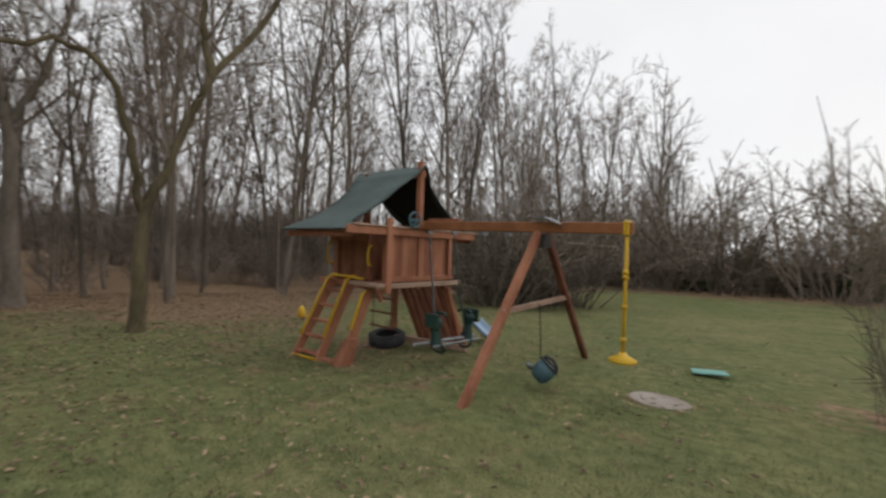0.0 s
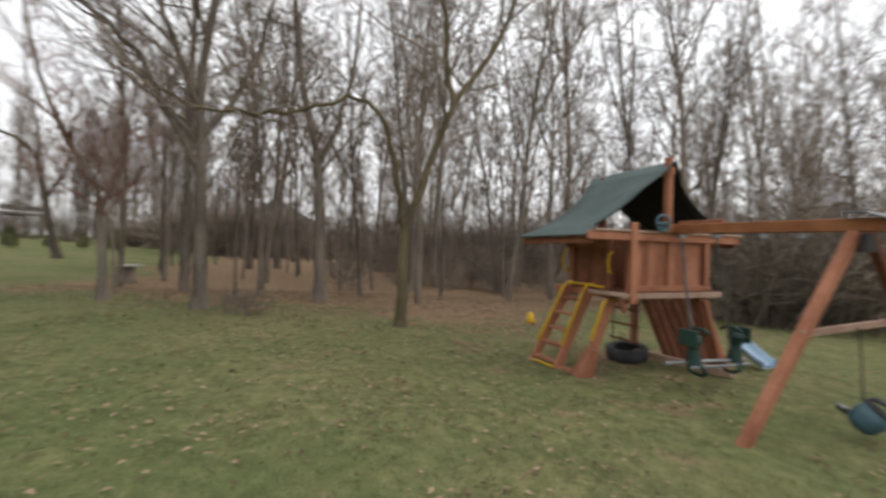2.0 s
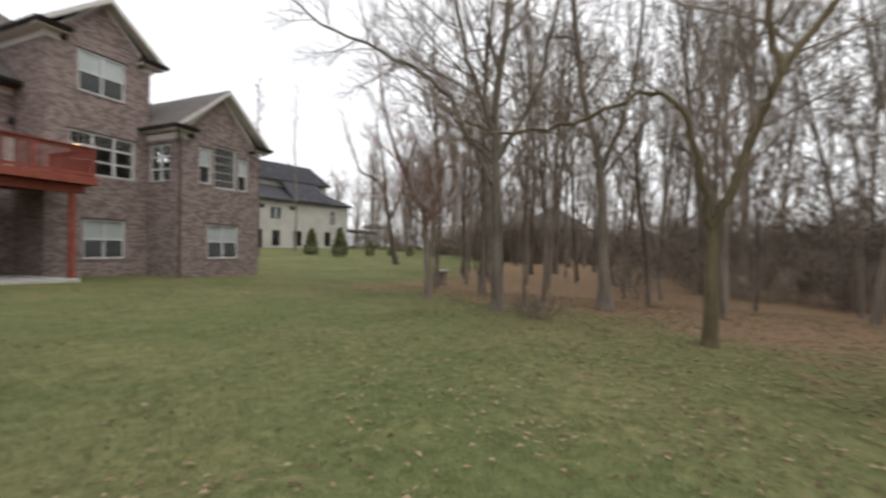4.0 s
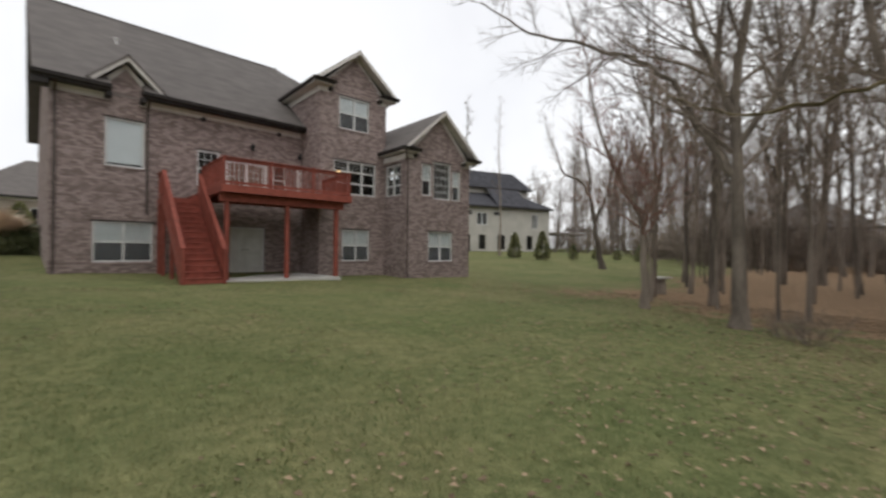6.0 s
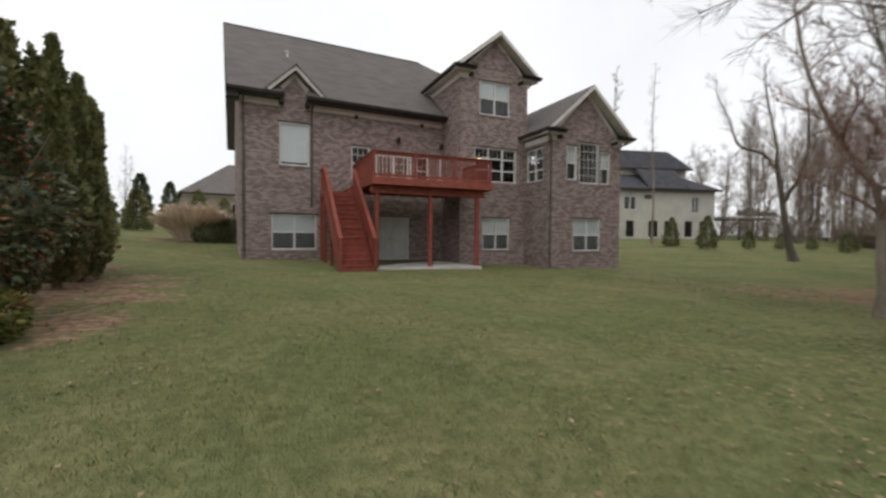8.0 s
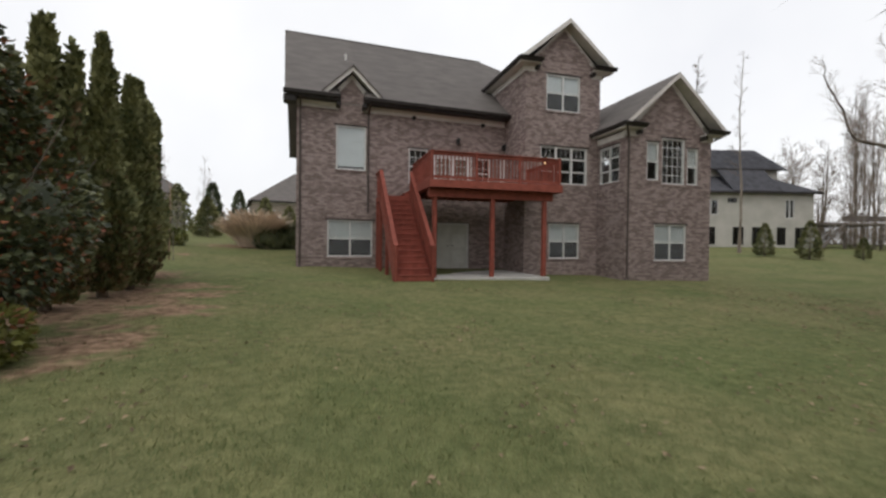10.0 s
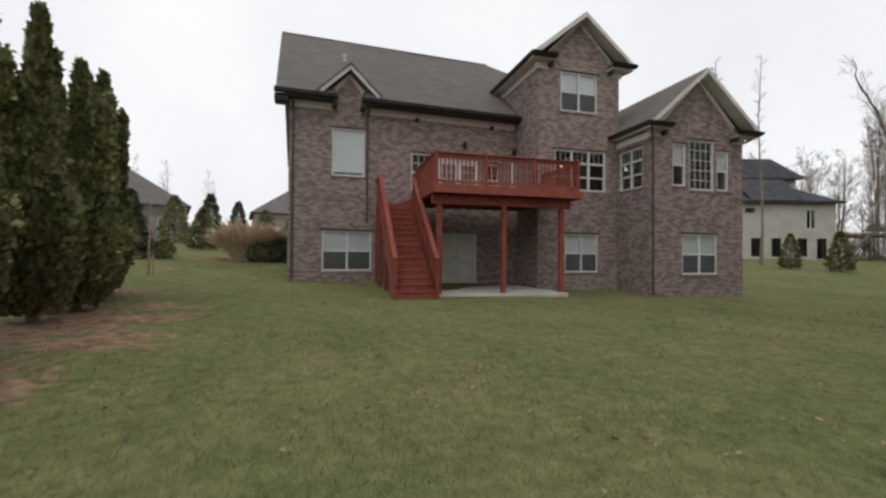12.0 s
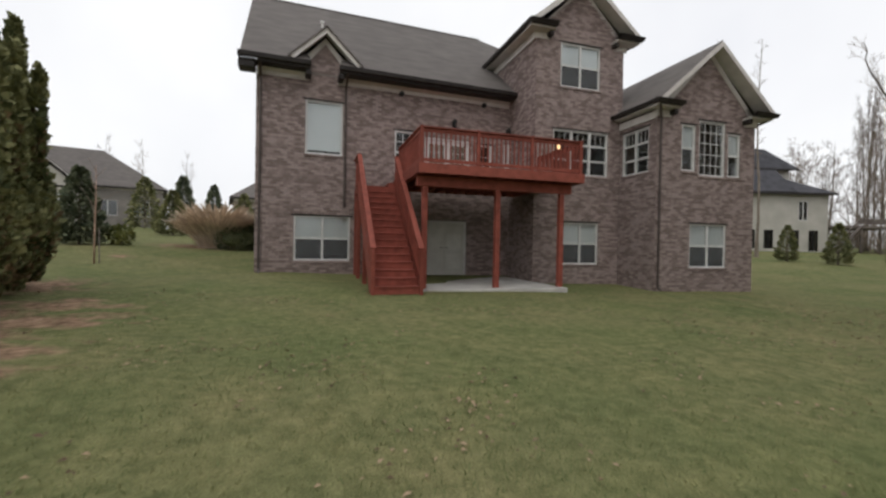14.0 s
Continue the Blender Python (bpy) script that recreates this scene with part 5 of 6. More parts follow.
specimen("tall grey tree with wide spreading limbs at the lawn's edge", 11.61, -17.03, [
    ([(0, 0, -0.15), (0, 0.02, 1.2), (0, 0.04, 3.3), (0, 0.1, 5.3), (-0.2, -0.3, 8.0), (-0.3, -0.6, 12.0), (-0.2, -0.5, 15.0)], 0.19, 0.03, 26, 4.6, 0.34),
    ([(0, 0.04, 3.3), (-0.1, 0.8, 4.6), (-0.3, 1.35, 5.8), (-0.7, 2.8, 6.9), (-1.2, 4.9, 8.0), (-1.6, 6.4, 9.4)], 0.1, 0.02, 24, 2.9, 0.2),
    ([(0, 0.06, 4.0), (0.3, -0.8, 5.6), (0.4, -1.5, 8.0), (0.6, -2.0, 11.0)], 0.09, 0.02, 20, 3.0, 0.15),
    ([(0, 0.08, 4.6), (-0.6, 0.7, 6.6), (-1.0, 1.2, 9.0), (-1.2, 2.0, 12.5)], 0.09, 0.02, 24, 3.2, 0.15)], 12, BARK, (6, 5))
specimen("slim leaning tree with fine red-brown twigs", 12.97, -14.39, [
    ([(0, 0, -0.15), (0, 0.05, 1.5), (0, 0.2, 2.8), (-0.1, 0.9, 4.2), (-0.2, 1.5, 6.0), (-0.2, 1.8, 8.0)], 0.12, 0.025, 28, 2.2, 0.25),
    ([(0, 0.12, 2.2), (0.1, -0.3, 3.6), (0.2, -0.5, 5.6), (0.2, -0.4, 7.4)], 0.06, 0.02, 18, 1.8, 0.1)], 13, BARK, (9, 7), TWIG_RED)
specimen("twin-trunked grey tree at the woods' edge", 13.7, -19.7, [
    ([(0, 0, -0.15), (0, 0.1, 2.0), (0, 0.2, 4.3), (0.1, 0.75, 7.0), (0.2, 1.1, 11.0), (0.2, 1.2, 15.0)], 0.2, 0.03, 26, 3.2, 0.35),
    ([(0, 0.2, 4.0), (0, -0.4, 5.4), (0.1, -0.9, 8.0), (0.2, -1.0, 13.0)], 0.1, 0.02, 20, 2.8, 0.2)], 14, BARK)

TREES = [make_tree("tall leafless grey woodland tree", 20 + i, 15 + 1.2 * i, 0.1 + 0.016 * i, 0.2 + 0.04 * (i % 3), 22, 3.0 + 0.2 * i, (6, 6), thick=1.7) for i in range(6)]
SLIM = [make_tree("slender leafless sapling among taller trees", 40 + i, 9 + i, 0.05 + 0.008 * i, 0.25, 12, 1.7, (5, 5), lean=0.12, group="bare saplings", thick=1.6) for i in range(3)]
FAR = [make_tree("distant leafless grey tree", 60 + i, 14 + i, 0.2, 0.14, 17, 4.4, (5, 5), group="distant bare trees", thick=2.6) for i in range(4)]


def set_down(kinds, used, x, y, rng, lo, hi):
    """The first of a kind stands itself; the others are copies."""
    k = rng.randrange(len(kinds))
    s = rng.uniform(lo, hi)
    m = pose(x, y, height(x, y), 0, 0, rng.uniform(0, 360))
    src = kinds[k]
    if k not in used:
        used.add(k)
        src.matrix_basis = m
        src.scale = (s, s, s)
    else:
        c = copy_thing(src, m)
        c.scale = (s, s, s)


def plant():
    rng = random.Random(5)
    spots, used = [(8.95, -21.45), (11.61, -17.03), (12.97, -14.39), (13.7, -19.7)], (set(), set(), set())

    def free(x, y, gap):
        return all((x - a) ** 2 + (y - b) ** 2 > gap * gap for a, b in spots)

    for x, y in ((17.2, -12.9), (16.2, -15.2), (19.6, -13.4), (22.3, -12.4), (25.2, -11.2), (28.5, -12.0), (17.6, -17.4)):
        spots.append((x, y))
        set_down(TREES, used[0], x, y, rng, 0.55, 0.75)
    for x, y in ((14.9, -15.7), (14.0, -17.3), (18.2, -14.6), (15.4, -13.6), (21.0, -14.2), (24.0, -13.0), (16.0, -21.0)):
        spots.append((x, y))
        set_down(SLIM, used[1], x, y, rng, 0.6, 1.0)
    n = 0
    while n < 14:
        x, y = rng.uniform(15, 26), rng.uniform(-25, -14)
        if woods_edge(x, y) > 0.8 and free(x, y, 1.3):
            spots.append((x, y))
            set_down(TREES if n % 2 else SLIM, used[0 if n % 2 else 1], x, y, rng, 0.7, 1.05)
            n += 1
    tries = 0
    counts = [0, 0, 0]
    while tries < 9000 and counts[0] < 46:
        tries += 1
        x, y = rng.uniform(13, 46), rng.uniform(-62, -9)
        w = woods_edge(x, y)
        if w < 0.8 or (y > -13 and x < 26) or not free(x, y, 1.9) or math.hypot(x - 0.5, y + 20) > 42:
            continue
        spots.append((x, y))
        set_down(TREES, used[0], x, y, rng, 0.75, 1.1)
        counts[0] += 1
    while tries < 20000 and counts[1] < 38:
        tries += 1
        x, y = rng.uniform(12.5, 36), rng.uniform(-50, -9)
        if woods_edge(x, y) < 0.1 or (y > -13 and x < 26) or not free(x, y, 1.0) or math.hypot(x - 0.5, y + 20) > 34:
            continue
        spots.append((x, y))
        set_down(SLIM, used[1], x, y, rng, 0.6, 1.2)
        counts[1] += 1
    while tries < 60000 and counts[2] < 120:
        tries += 1
        x, y = rng.uniform(-8, 105), rng.uniform(-88, 85)
        d = math.hypot(x - 0.5, y + 20)
        south = y < -50 and d < 75 and x > 17
        east = x > 34 and -50 < y < -8 and d < 85
        behind = x > 46 and 34 < y < 80 and d < 130
        side = x > 57 and -8 < y < 36 and d < 100
        if not (south or east or behind or side) or not free(x, y, 3.2):
            continue
        spots.append((x, y))
        set_down(FAR, used[2], x, y, rng, 0.7, 1.1)
        counts[2] += 1


plant()
for k in range(20):
    x, y = -10 + 2.2 * k, -58 - 6 * (k * 0.37 % 1)
    c = copy_thing(FAR[k % 4], pose(x, y, height(x, y), 0, 0, 77 * k))
    c.scale = [0.45 + 0.34 * (k * 0.61 % 1)] * 3
rng1 = random.Random(71)
for k in range(46):
    x = rng1.uniform(58, 84)
    y = rng1.uniform(0, 18) + (x - 58) * 0.5
    c = copy_thing(FAR[k % 4], pose(x, y, height(x, y), 0, 0, 53 * k))
    s = rng1.uniform(0.75, 1.1)
    c.scale = (s * 0.55, s * 0.55, s * 1.2)
for k in range(12):
    x, y = rng1.uniform(22, 44), rng1.uniform(-14, -10.5)
    c = copy_thing(SLIM[k % 3], pose(x, y, height(x, y), 0, 0, 53 * k))
    c.scale = [rng1.uniform(0.8, 1.2)] * 3
for x, y, k, s in ((16.0, -61.6, 1, 1.3), (21.5, -60.5, 3, 1.15)):
    copy_thing(FAR[k], pose(x, y, height(x, y), 0, 0, 70 * k)).scale = (s * 0.92, s * 0.92, s)


# ---- brush under the trees ----
def make_brush(seed, label):
    rng = random.Random(seed)
    t = thing("shrub", label, "shrub", group="bare brush")
    s, twigs = Shape(), Shape()
    for i in range(34):
        a, r = rng.uniform(0, 6.28), rng.uniform(0, 0.7)
        path = wander(rng, (r * math.cos(a), r * math.sin(a), -0.05), (0.5 * math.cos(a), 0.5 * math.sin(a), 1), rng.uniform(1.0, 2.5), 3, 0.3, 0.0)
        s.tube(path, [0.015, 0.012, 0.009, 0.005], 3, False)
        for k in range(7):
            q, e = side_shoot(rng, path, rng.uniform(0.2, 0.98), rng.uniform(0.4, 1.1))
            twigs.tube(wander(rng, q, e, rng.uniform(0.35, 0.9), 1, 0.3, 0.0), [0.009, 0.005], 3, False)
    part("stem", s, BRUSH, t)
    part("twig", twigs, BRUSH, t)["kind"] = "stuff"
    return t


BRUSHES = [make_brush(80 + i, "tangle of bare grey-brown brush under the trees") for i in range(3)]


def plant_brush():
    rng, used, n = random.Random(9), set(), 0
    while n < 135:
        near = n < 40
        x, y = rng.uniform(12, 58), rng.uniform(-60, -8)
        w = woods_edge(x, y)
        if (near and not 0.6 < w < 7) or (not near and not 12 < w < 44) or math.hypot(x - 0.5, y + 20) > 60 or (near and y > -25.5):
            continue
        set_down(BRUSHES, used, x, y, rng, 0.7, 1.2) if near else set_down(BRUSHES, used, x, y, rng, 1.5, 2.6)
        n += 1
    for k in range(44):
        set_down(BRUSHES, used, -10 + k * 0.95 + rng.uniform(-0.8, 0.8), -50 + rng.uniform(-6, 3), rng, 1.5, 3.5)
    for k in range(56):
        a, d = math.radians(rng.uniform(-72, 19)), rng.uniform(46, 64)
        set_down(BRUSHES, used, 0.5 + d * math.cos(a), -20 + d * math.sin(a), rng, 2.2, 3.8)
    for k in range(20):
        set_down(BRUSHES, used, rng.uniform(44, 58), rng.uniform(-30, -8), rng, 1.6, 2.6)
    for k in range(34):
        set_down(BRUSHES, used, rng.uniform(54, 70), rng.uniform(-8, 24), rng, 1.4, 2.4)
    for k in range(9):
        x, y = rng.uniform(17, 28), rng.uniform(-28, -20.5)
        set_down(BRUSHES, used, x, y, rng, 0.7, 1.3)
    for k in range(16):
        x, y = rng.uniform(8.5, 13.5), rng.uniform(-36, -31.5)
        set_down(BRUSHES, used, x, y, rng, 1.3, 2.1)
    for x, y, s in ((10.3, -18.4, 0.35), (10.6, -18.0, 0.3)):
        copy_thing(BRUSHES[1], pose(x, y, height(x, y), 0, 0, x * 90)).scale = (s, s, s)
    copy_thing(BRUSHES[2], pose(0.25, -26.3, height(0.25, -26.3))).scale = (0.32, 0.32, 0.75)


plant_brush()


# ---- evergreens and garden shrubs ----
def sprays(rng, n, place, lo, hi, droop=0.0):
    """Small bent leaves: place(rng) gives a point and the way that it faces."""
    s = Shape()
    for _ in range(n):
        p, d = place(rng)
        d = (d + Vector((rng.gauss(0, 0.35), rng.gauss(0, 0.35), rng.gauss(0, 0.35) - droop))).normalized()
        side = d.cross(Vector((rng.gauss(0, 1), rng.gauss(0, 1), rng.gauss(0, 1)))).normalized()
        L = rng.uniform(lo, hi)
        w = L * rng.uniform(0.28, 0.42)
        up = side.cross(d)
        a, b, c = p, p + d * L * 0.55 + up * L * 0.1, p + d * L
        s.add([a, b - side * w, c, b + side * w], [(0, 1, 2), (0, 2, 3)])
    return s


def arborvitae(seed, tall, wide):
    """A tall columnar evergreen with several pointed leaders, upright sprays and browned patches inside."""
    rng = random.Random(seed)
    t = thing("arborvitae", "tall columnar green arborvitae with browned inner sprays", "tree", group="arborvitae hedge")
    tops = [(0, 0, tall)] + [(rng.uniform(-0.62, 0.62), rng.uniform(-0.62, 0.62), tall * rng.uniform(0.8, 1.0)) for _ in range(4)]
    lumps = [(rng.uniform(0, 6.28), rng.uniform(0.05, 0.9), rng.uniform(-0.3, 0.4)) for _ in range(55)]

    def radius(f, a):
        r = wide * min(1.0, 0.62 + f * 2.4) * (1.02 - max(0.0, f - 0.35) / 0.65) ** 0.95
        for la, lf, ls in lumps:
            da = abs((a - la + math.pi) % (2 * math.pi) - math.pi)
            r += ls * 0.5 * max(0, 1 - da / 0.5) * max(0, 1 - abs(f - lf) / 0.08)
        return r

    def place(rng):
        f = rng.random() ** 0.9
        a = rng.uniform(0, 2 * math.pi)
        x, y, h = tops[0] if rng.random() < 0.35 else rng.choice(tops)
        r = radius(f, a) * math.sqrt(rng.uniform(0.55, 1.0)) * (0.6 if f > 0.45 else 1.0)
        if f > 0.8:
            h *= rng.uniform(0.97, 1.06)
        return Vector((x * f + r * math.cos(a), y * f + r * math.sin(a), 0.12 + h * f)), Vector((math.cos(a) * 0.55, math.sin(a) * 0.55, 0.8))

    def inner(rng):
        p, d = place(rng)
        return Vector((p.x * 0.97, p.y * 0.97, p.z * 0.8)), d

    part("trunk", Shape().tube([(0, 0, -0.1), (0.02, 0, tall * 0.5), (0, 0.02, tall * 0.95)], [0.11, 0.07, 0.02], 7), BARK, t, smooth=True)
    core = Shape()
    for k in range(9):
        f = k / 8
        core.v += [(0.62 * radius(f, a) * math.cos(a), 0.62 * radius(f, a) * math.sin(a), 0.3 + (tall - 0.6) * f) for a in [j * math.pi / 5 for j in range(10)]]
    for k in range(8):
        core.f += [(k * 10 + j, k * 10 + (j + 1) % 10, k * 10 + 10 + (j + 1) % 10, k * 10 + 10 + j) for j in range(10)]
    core.f += [tuple(range(9, -1, -1)), tuple(range(80, 90))]
    part("inner_foliage", core, ARBOR_BROWN, t, "dense shaded inner foliage")
    part("foliage", sprays(rng, 15000, place, 0.07, 0.23), ARBOR, t, "flat green leaf sprays")
    part("browned_foliage", sprays(rng, 4200, inner, 0.1, 0.2), ARBOR_BROWN, t, "rust-brown old sprays")
    return t


ARB = [arborvitae(101, 5.3, 0.66), arborvitae(102, 5.5, 0.58)]
for i, (x, y, k, s, r) in enumerate(((-3.3, -9.4, 0, 0.8, 0), (-3.15, -7.9, 1, 0.85, 50), (-3.1, -6.8, 0, 0.8, 170), (-3.48, -5.5, 0, 0.79, 120), (-3.78, -4.4, 1, 0.88, 200))):
    m = pose(x, y, height(x, y), 0, 0, r)
    if i < 2:
        ARB[k].matrix_basis = m
        ARB[k].scale = (s, s, s)
    else:
        copy_thing(ARB[k], m).scale = (s, s, s)


def leafy_shrub(name, label, x, y, blobs, n, lo, hi, leaf, seed, extra=None, category="shrub"):
    """A broadleaf bush whose crown is several uneven mounds."""
    rng = random.Random(seed)
    t = thing(name, label, category, pose(x, y, height(x, y)))

    def place(rng):
        cx, cy, cz, r, h = rng.choice(blobs)
        v = Vector((rng.gauss(0, 1), rng.gauss(0, 1), rng.gauss(0, 1))).normalized()
        k = rng.uniform(0.72, 1.05)
        return Vector((cx + v.x * r * k, cy + v.y * r * k, max(0.03, cz + v.z * h * k))), v

    stems = Shape()
    for cx, cy, cz, r, h in blobs:
        for _ in range(4):
            stems.tube(wander(rng, (cx * 0.3, cy * 0.3, -0.05), (cx * 0.5 + rng.uniform(-0.3, 0.3), cy * 0.5 + rng.uniform(-0.3, 0.3), 1), cz + h * 0.5, 4, 0.15, 0), [0.025, 0.02, 0.015, 0.01, 0.006], 4, False)
    part("branch", stems, BARK, t)
    core = Shape()
    for cx, cy, cz, r, h in blobs:
        k = len(core.v)
        for i in range(1, 6):
            for j in range(8):
                a, b = math.pi * i / 6, 2 * math.pi * j / 8
                core.v.append((cx + 0.66 * r * math.sin(a) * math.cos(b), cy + 0.66 * r * math.sin(a) * math.sin(b), max(0.05, cz + 0.66 * h * math.cos(a))))
        core.f += [(k + i * 8 + j, k + i * 8 + (j + 1) % 8, k + i * 8 + 8 + (j + 1) % 8, k + i * 8 + 8 + j) for i in range(4) for j in range(8)]
        core.f += [tuple(range(k + 7, k - 1, -1)), tuple(range(k + 32, k + 40))]
    part("inner_foliage", core, leaf, t)
    part("foliage", sprays(rng, n, place, lo, hi), leaf, t)
    if extra:
        part("berries", sprays(rng, extra[0], place, 0.05, 0.1), extra[1], t, extra[2])["kind"] = "stuff"
    return t


leafy_shrub("holly", "dark glossy holly bush flecked with russet berries", -3.15, -12.0, [(0, 0, 1.1, 1.1, 1.05), (-0.2, 0.3, 2.2, 1.0, 1.0), (0.1, -0.1, 3.0, 0.75, 0.8), (0.4, 0.7, 1.5, 0.9, 1.1), (-0.3, -0.7, 1.4, 0.9, 1.1), (0.2, 0.5, 2.5, 0.7, 0.8)], 15000, 0.06, 0.12, HOLLY, 201, (3200, BERRY, "russet-red berries and leaves"))
leafy_shrub("shrub", "low yellow-green shrub with russet leaves", -2.5, -13.0, [(0, 0, 0.35, 0.5, 0.4), (0.1, 0.6, 0.3, 0.45, 0.35), (-0.3, -0.5, 0.45, 0.5, 0.5)], 2200, 0.06, 0.12, GOLDLEAF, 202, (300, BERRY, "russet leaves"))
leafy_shrub("boxwood", "clipped dark green hedge bush beside the house", -1.75, 6.9, [(0, 0, 0.5, 0.75, 0.6), (0.6, 0.3, 0.55, 0.6, 0.6)], 2200, 0.08, 0.14, HOLLY, 203)
leafy_shrub("boxwood", "clipped dark green hedge bush beside the house", -0.6, 7.2, [(0, 0, 0.6, 0.6, 0.7)], 1200, 0.08, 0.14, HOLLY, 204)
leafy_shrub("shrub", "small open green shrub in the lawn", -6.0, 6.5, [(0, 0, 0.4, 0.45, 0.4)], 500, 0.08, 0.16, GOLDLEAF, 205)


hedge = leafy_shrub("hedge_bush", "dark green bush in the hedge beyond the lawn", 14.0, -50.0, [(0, 0, 1.1, 1.5, 1.2), (1.2, 0.2, 0.9, 1.2, 1.0), (-1.1, 0.1, 1.3, 1.1, 1.3)], 1800, 0.16, 0.34, HOLLY, 210)
for k in range(9):
    x, y = 11.5 - 2.4 * k, -50.6 + 1.3 * math.sin(k * 2.1)
    copy_thing(hedge, pose(x, y, height(x, y), 0, 0, 67 * k)).scale = [0.55 + 0.3 * (k * 0.37 % 1)] * 3
hedge.scale = (0.6, 0.6, 0.6)


def conifer(name, label, x, y, tall, wide, seed, n=2600, leaf=None, group=""):
    rng = random.Random(seed)
    t = thing(name, label, "tree", pose(x, y, height(x, y)), group=group)

    def place(rng):
        f = rng.random() ** 1.3
        a = rng.uniform(0, 2 * math.pi)
        tier = 0.88 + 0.12 * math.cos(f * 34 + a)
        r = wide * min(1.0, 0.7 + 2 * f) * (1 - f) ** 0.7 * tier * math.sqrt(rng.uniform(0.3, 1.0))
        return Vector((r * math.cos(a), r * math.sin(a), 0.15 + (tall - 0.15) * f)), Vector((math.cos(a), math.sin(a), 0.1))

    part("trunk", Shape().tube([(0, 0, -0.1), (0, 0, tall * 0.96)], [0.07, 0.012], 6), BARK, t)
    k = tall / 3.0
    part("foliage", sprays(rng, int(n * 1.6), place, 0.09 * k, 0.22 * k, 0.15), leaf or SPRUCE, t)


conifer("spruce", "dark green spruce standing in the lawn", -7.2, 5.9, 3.1, 1.05, 301, 3600)
conifer("spruce", "broad green conifer by the neighbour's drive", -7.0, 17.0, 2.9, 1.3, 302, 2600, ARBOR)
conifer("spruce", "tall thin conifer beyond the lawn", -8.2, 24.0, 4.4, 1.2, 303, 2000)
conifer("spruce", "tall thin conifer beyond the lawn", -6.4, 26.0, 4.0, 1.1, 304, 2000)
for i, (x, y, h, w) in enumerate(((-4.6, 30, 3.8, 1.5), (-11.5, 26, 4.2, 1.6), (-2.5, 34, 3.4, 1.6))):
    conifer("conifer", "distant green conifer behind the lawn", x, y, h, w, 320 + i, 1400, ARBOR)
for i, (x, y, h, w) in enumerate(((33.2, 6.6, 2.5, 0.85), (34.6, 4.4, 2.7, 0.95), (38.4, 3.4, 1.6, 0.6), (41.5, 2.6, 1.4, 0.6), (44.0, 1.6, 1.3, 0.55), (46.0, 0.0, 1.9, 0.9))):
    conifer("young_conifer", "young cone-shaped conifer planted in the lawn", x, y, h, w, 310 + i, 1500, ARBOR, "planted young conifers")
specimen("leaning bare tree beside the young conifers", 31.0, -3.6, [
    ([(0, 0, -0.1), (-0.2, 0.35, 2.1), (-0.35, 0.6, 4.2), (-0.5, 0.8, 5.9), (-0.5, 0.85, 7.4), (-0.75, 1.3, 10.2), (-0.8, 1.5, 12.5)], 0.24, 0.03, 16, 2.6, 0.45),
    ([(-0.5, 0.8, 5.7), (-0.85, 1.45, 6.8), (-1.5, 2.55, 7.5), (-1.75, 2.95, 9.1), (-2.1, 3.5, 10.7), (-2.2, 3.75, 12.2)], 0.13, 0.02, 14, 2.0, 0.3),
    ([(-0.3, 0.5, 3.6), (0.1, -0.2, 5.4), (0.3, -0.5, 7.6), (0.2, -0.3, 10.5)], 0.13, 0.03, 14, 2.6, 0.2)], 15, BARK, (5, 4))
specimen("very tall thin bare tree behind the bay", 27.5, 7.5, [([(0, 0, -0.1), (0.1, 0, 5), (0, 0.1, 10), (0.1, 0, 14.5)], 0.13, 0.02, 26, 1.1, 0.45)], 16, BARK)
specimen("very tall thin bare tree before the pale house", 34.9, 10.0, [([(0, 0, -0.1), (0.1, 0, 5), (-0.1, 0.1, 11), (0.1, 0, 17)], 0.12, 0.02, 26, 1.3, 0.4)], 17, BARK, (5, 4))


def plume_grass():
    rng = random.Random(400)
    t = thing("plume_grass", "large rounded clump of dry tan plume grass", "ornamental grass", pose(-2.55, 7.9, height(-2.55, 7.9)))
    s = Shape()
    for _ in range(3600):
        a, tilt = rng.uniform(0, 6.28), 0.72 * math.sqrt(rng.random())
        L = rng.uniform(1.3, 2.2) * (1.1 - 0.25 * tilt)
        d = Vector((math.cos(a) * math.sin(tilt), math.sin(a) * math.sin(tilt), math.cos(tilt)))
        p, pts = Vector((math.cos(a), math.sin(a), 0)) * 0.8 * rng.random(), []
        for k in range(5):
            pts.append(p.copy())
            p = p + d * L / 4
            d = (d + Vector((math.cos(a), math.sin(a), -0.8)) * 0.13 * (k + 0.3)).normalized()
        side = Vector((-math.sin(a), math.cos(a), rng.uniform(-0.5, 0.5)))
        w = [0.007, 0.008, 0.012, 0.034, 0.02]
        s.add([q + side * w[k] * e for k, q in enumerate(pts) for e in (-1, 1)], [(2 * k, 2 * k + 1, 2 * k + 3, 2 * k + 2) for k in range(4)])
    part("blades", s, PLUME, t)["kind"] = "stuff"


plume_grass()
# staked sapling
sap = thing("sapling", "thin staked sapling with a pale trunk in the lawn", "tree", pose(-4.64, 0.9, height(-4.64, 0.9)))
part("trunk", Shape().tube([(0, 0, -0.05), (0.01, 0, 1.0), (0.03, 0.01, 2.0), (0.02, 0.03, 3.0)], [0.03, 0.026, 0.02, 0.006], 7), CEDAR_GREY, sap, "pale smooth trunk", True)
w0, w1 = Shape(), Shape()
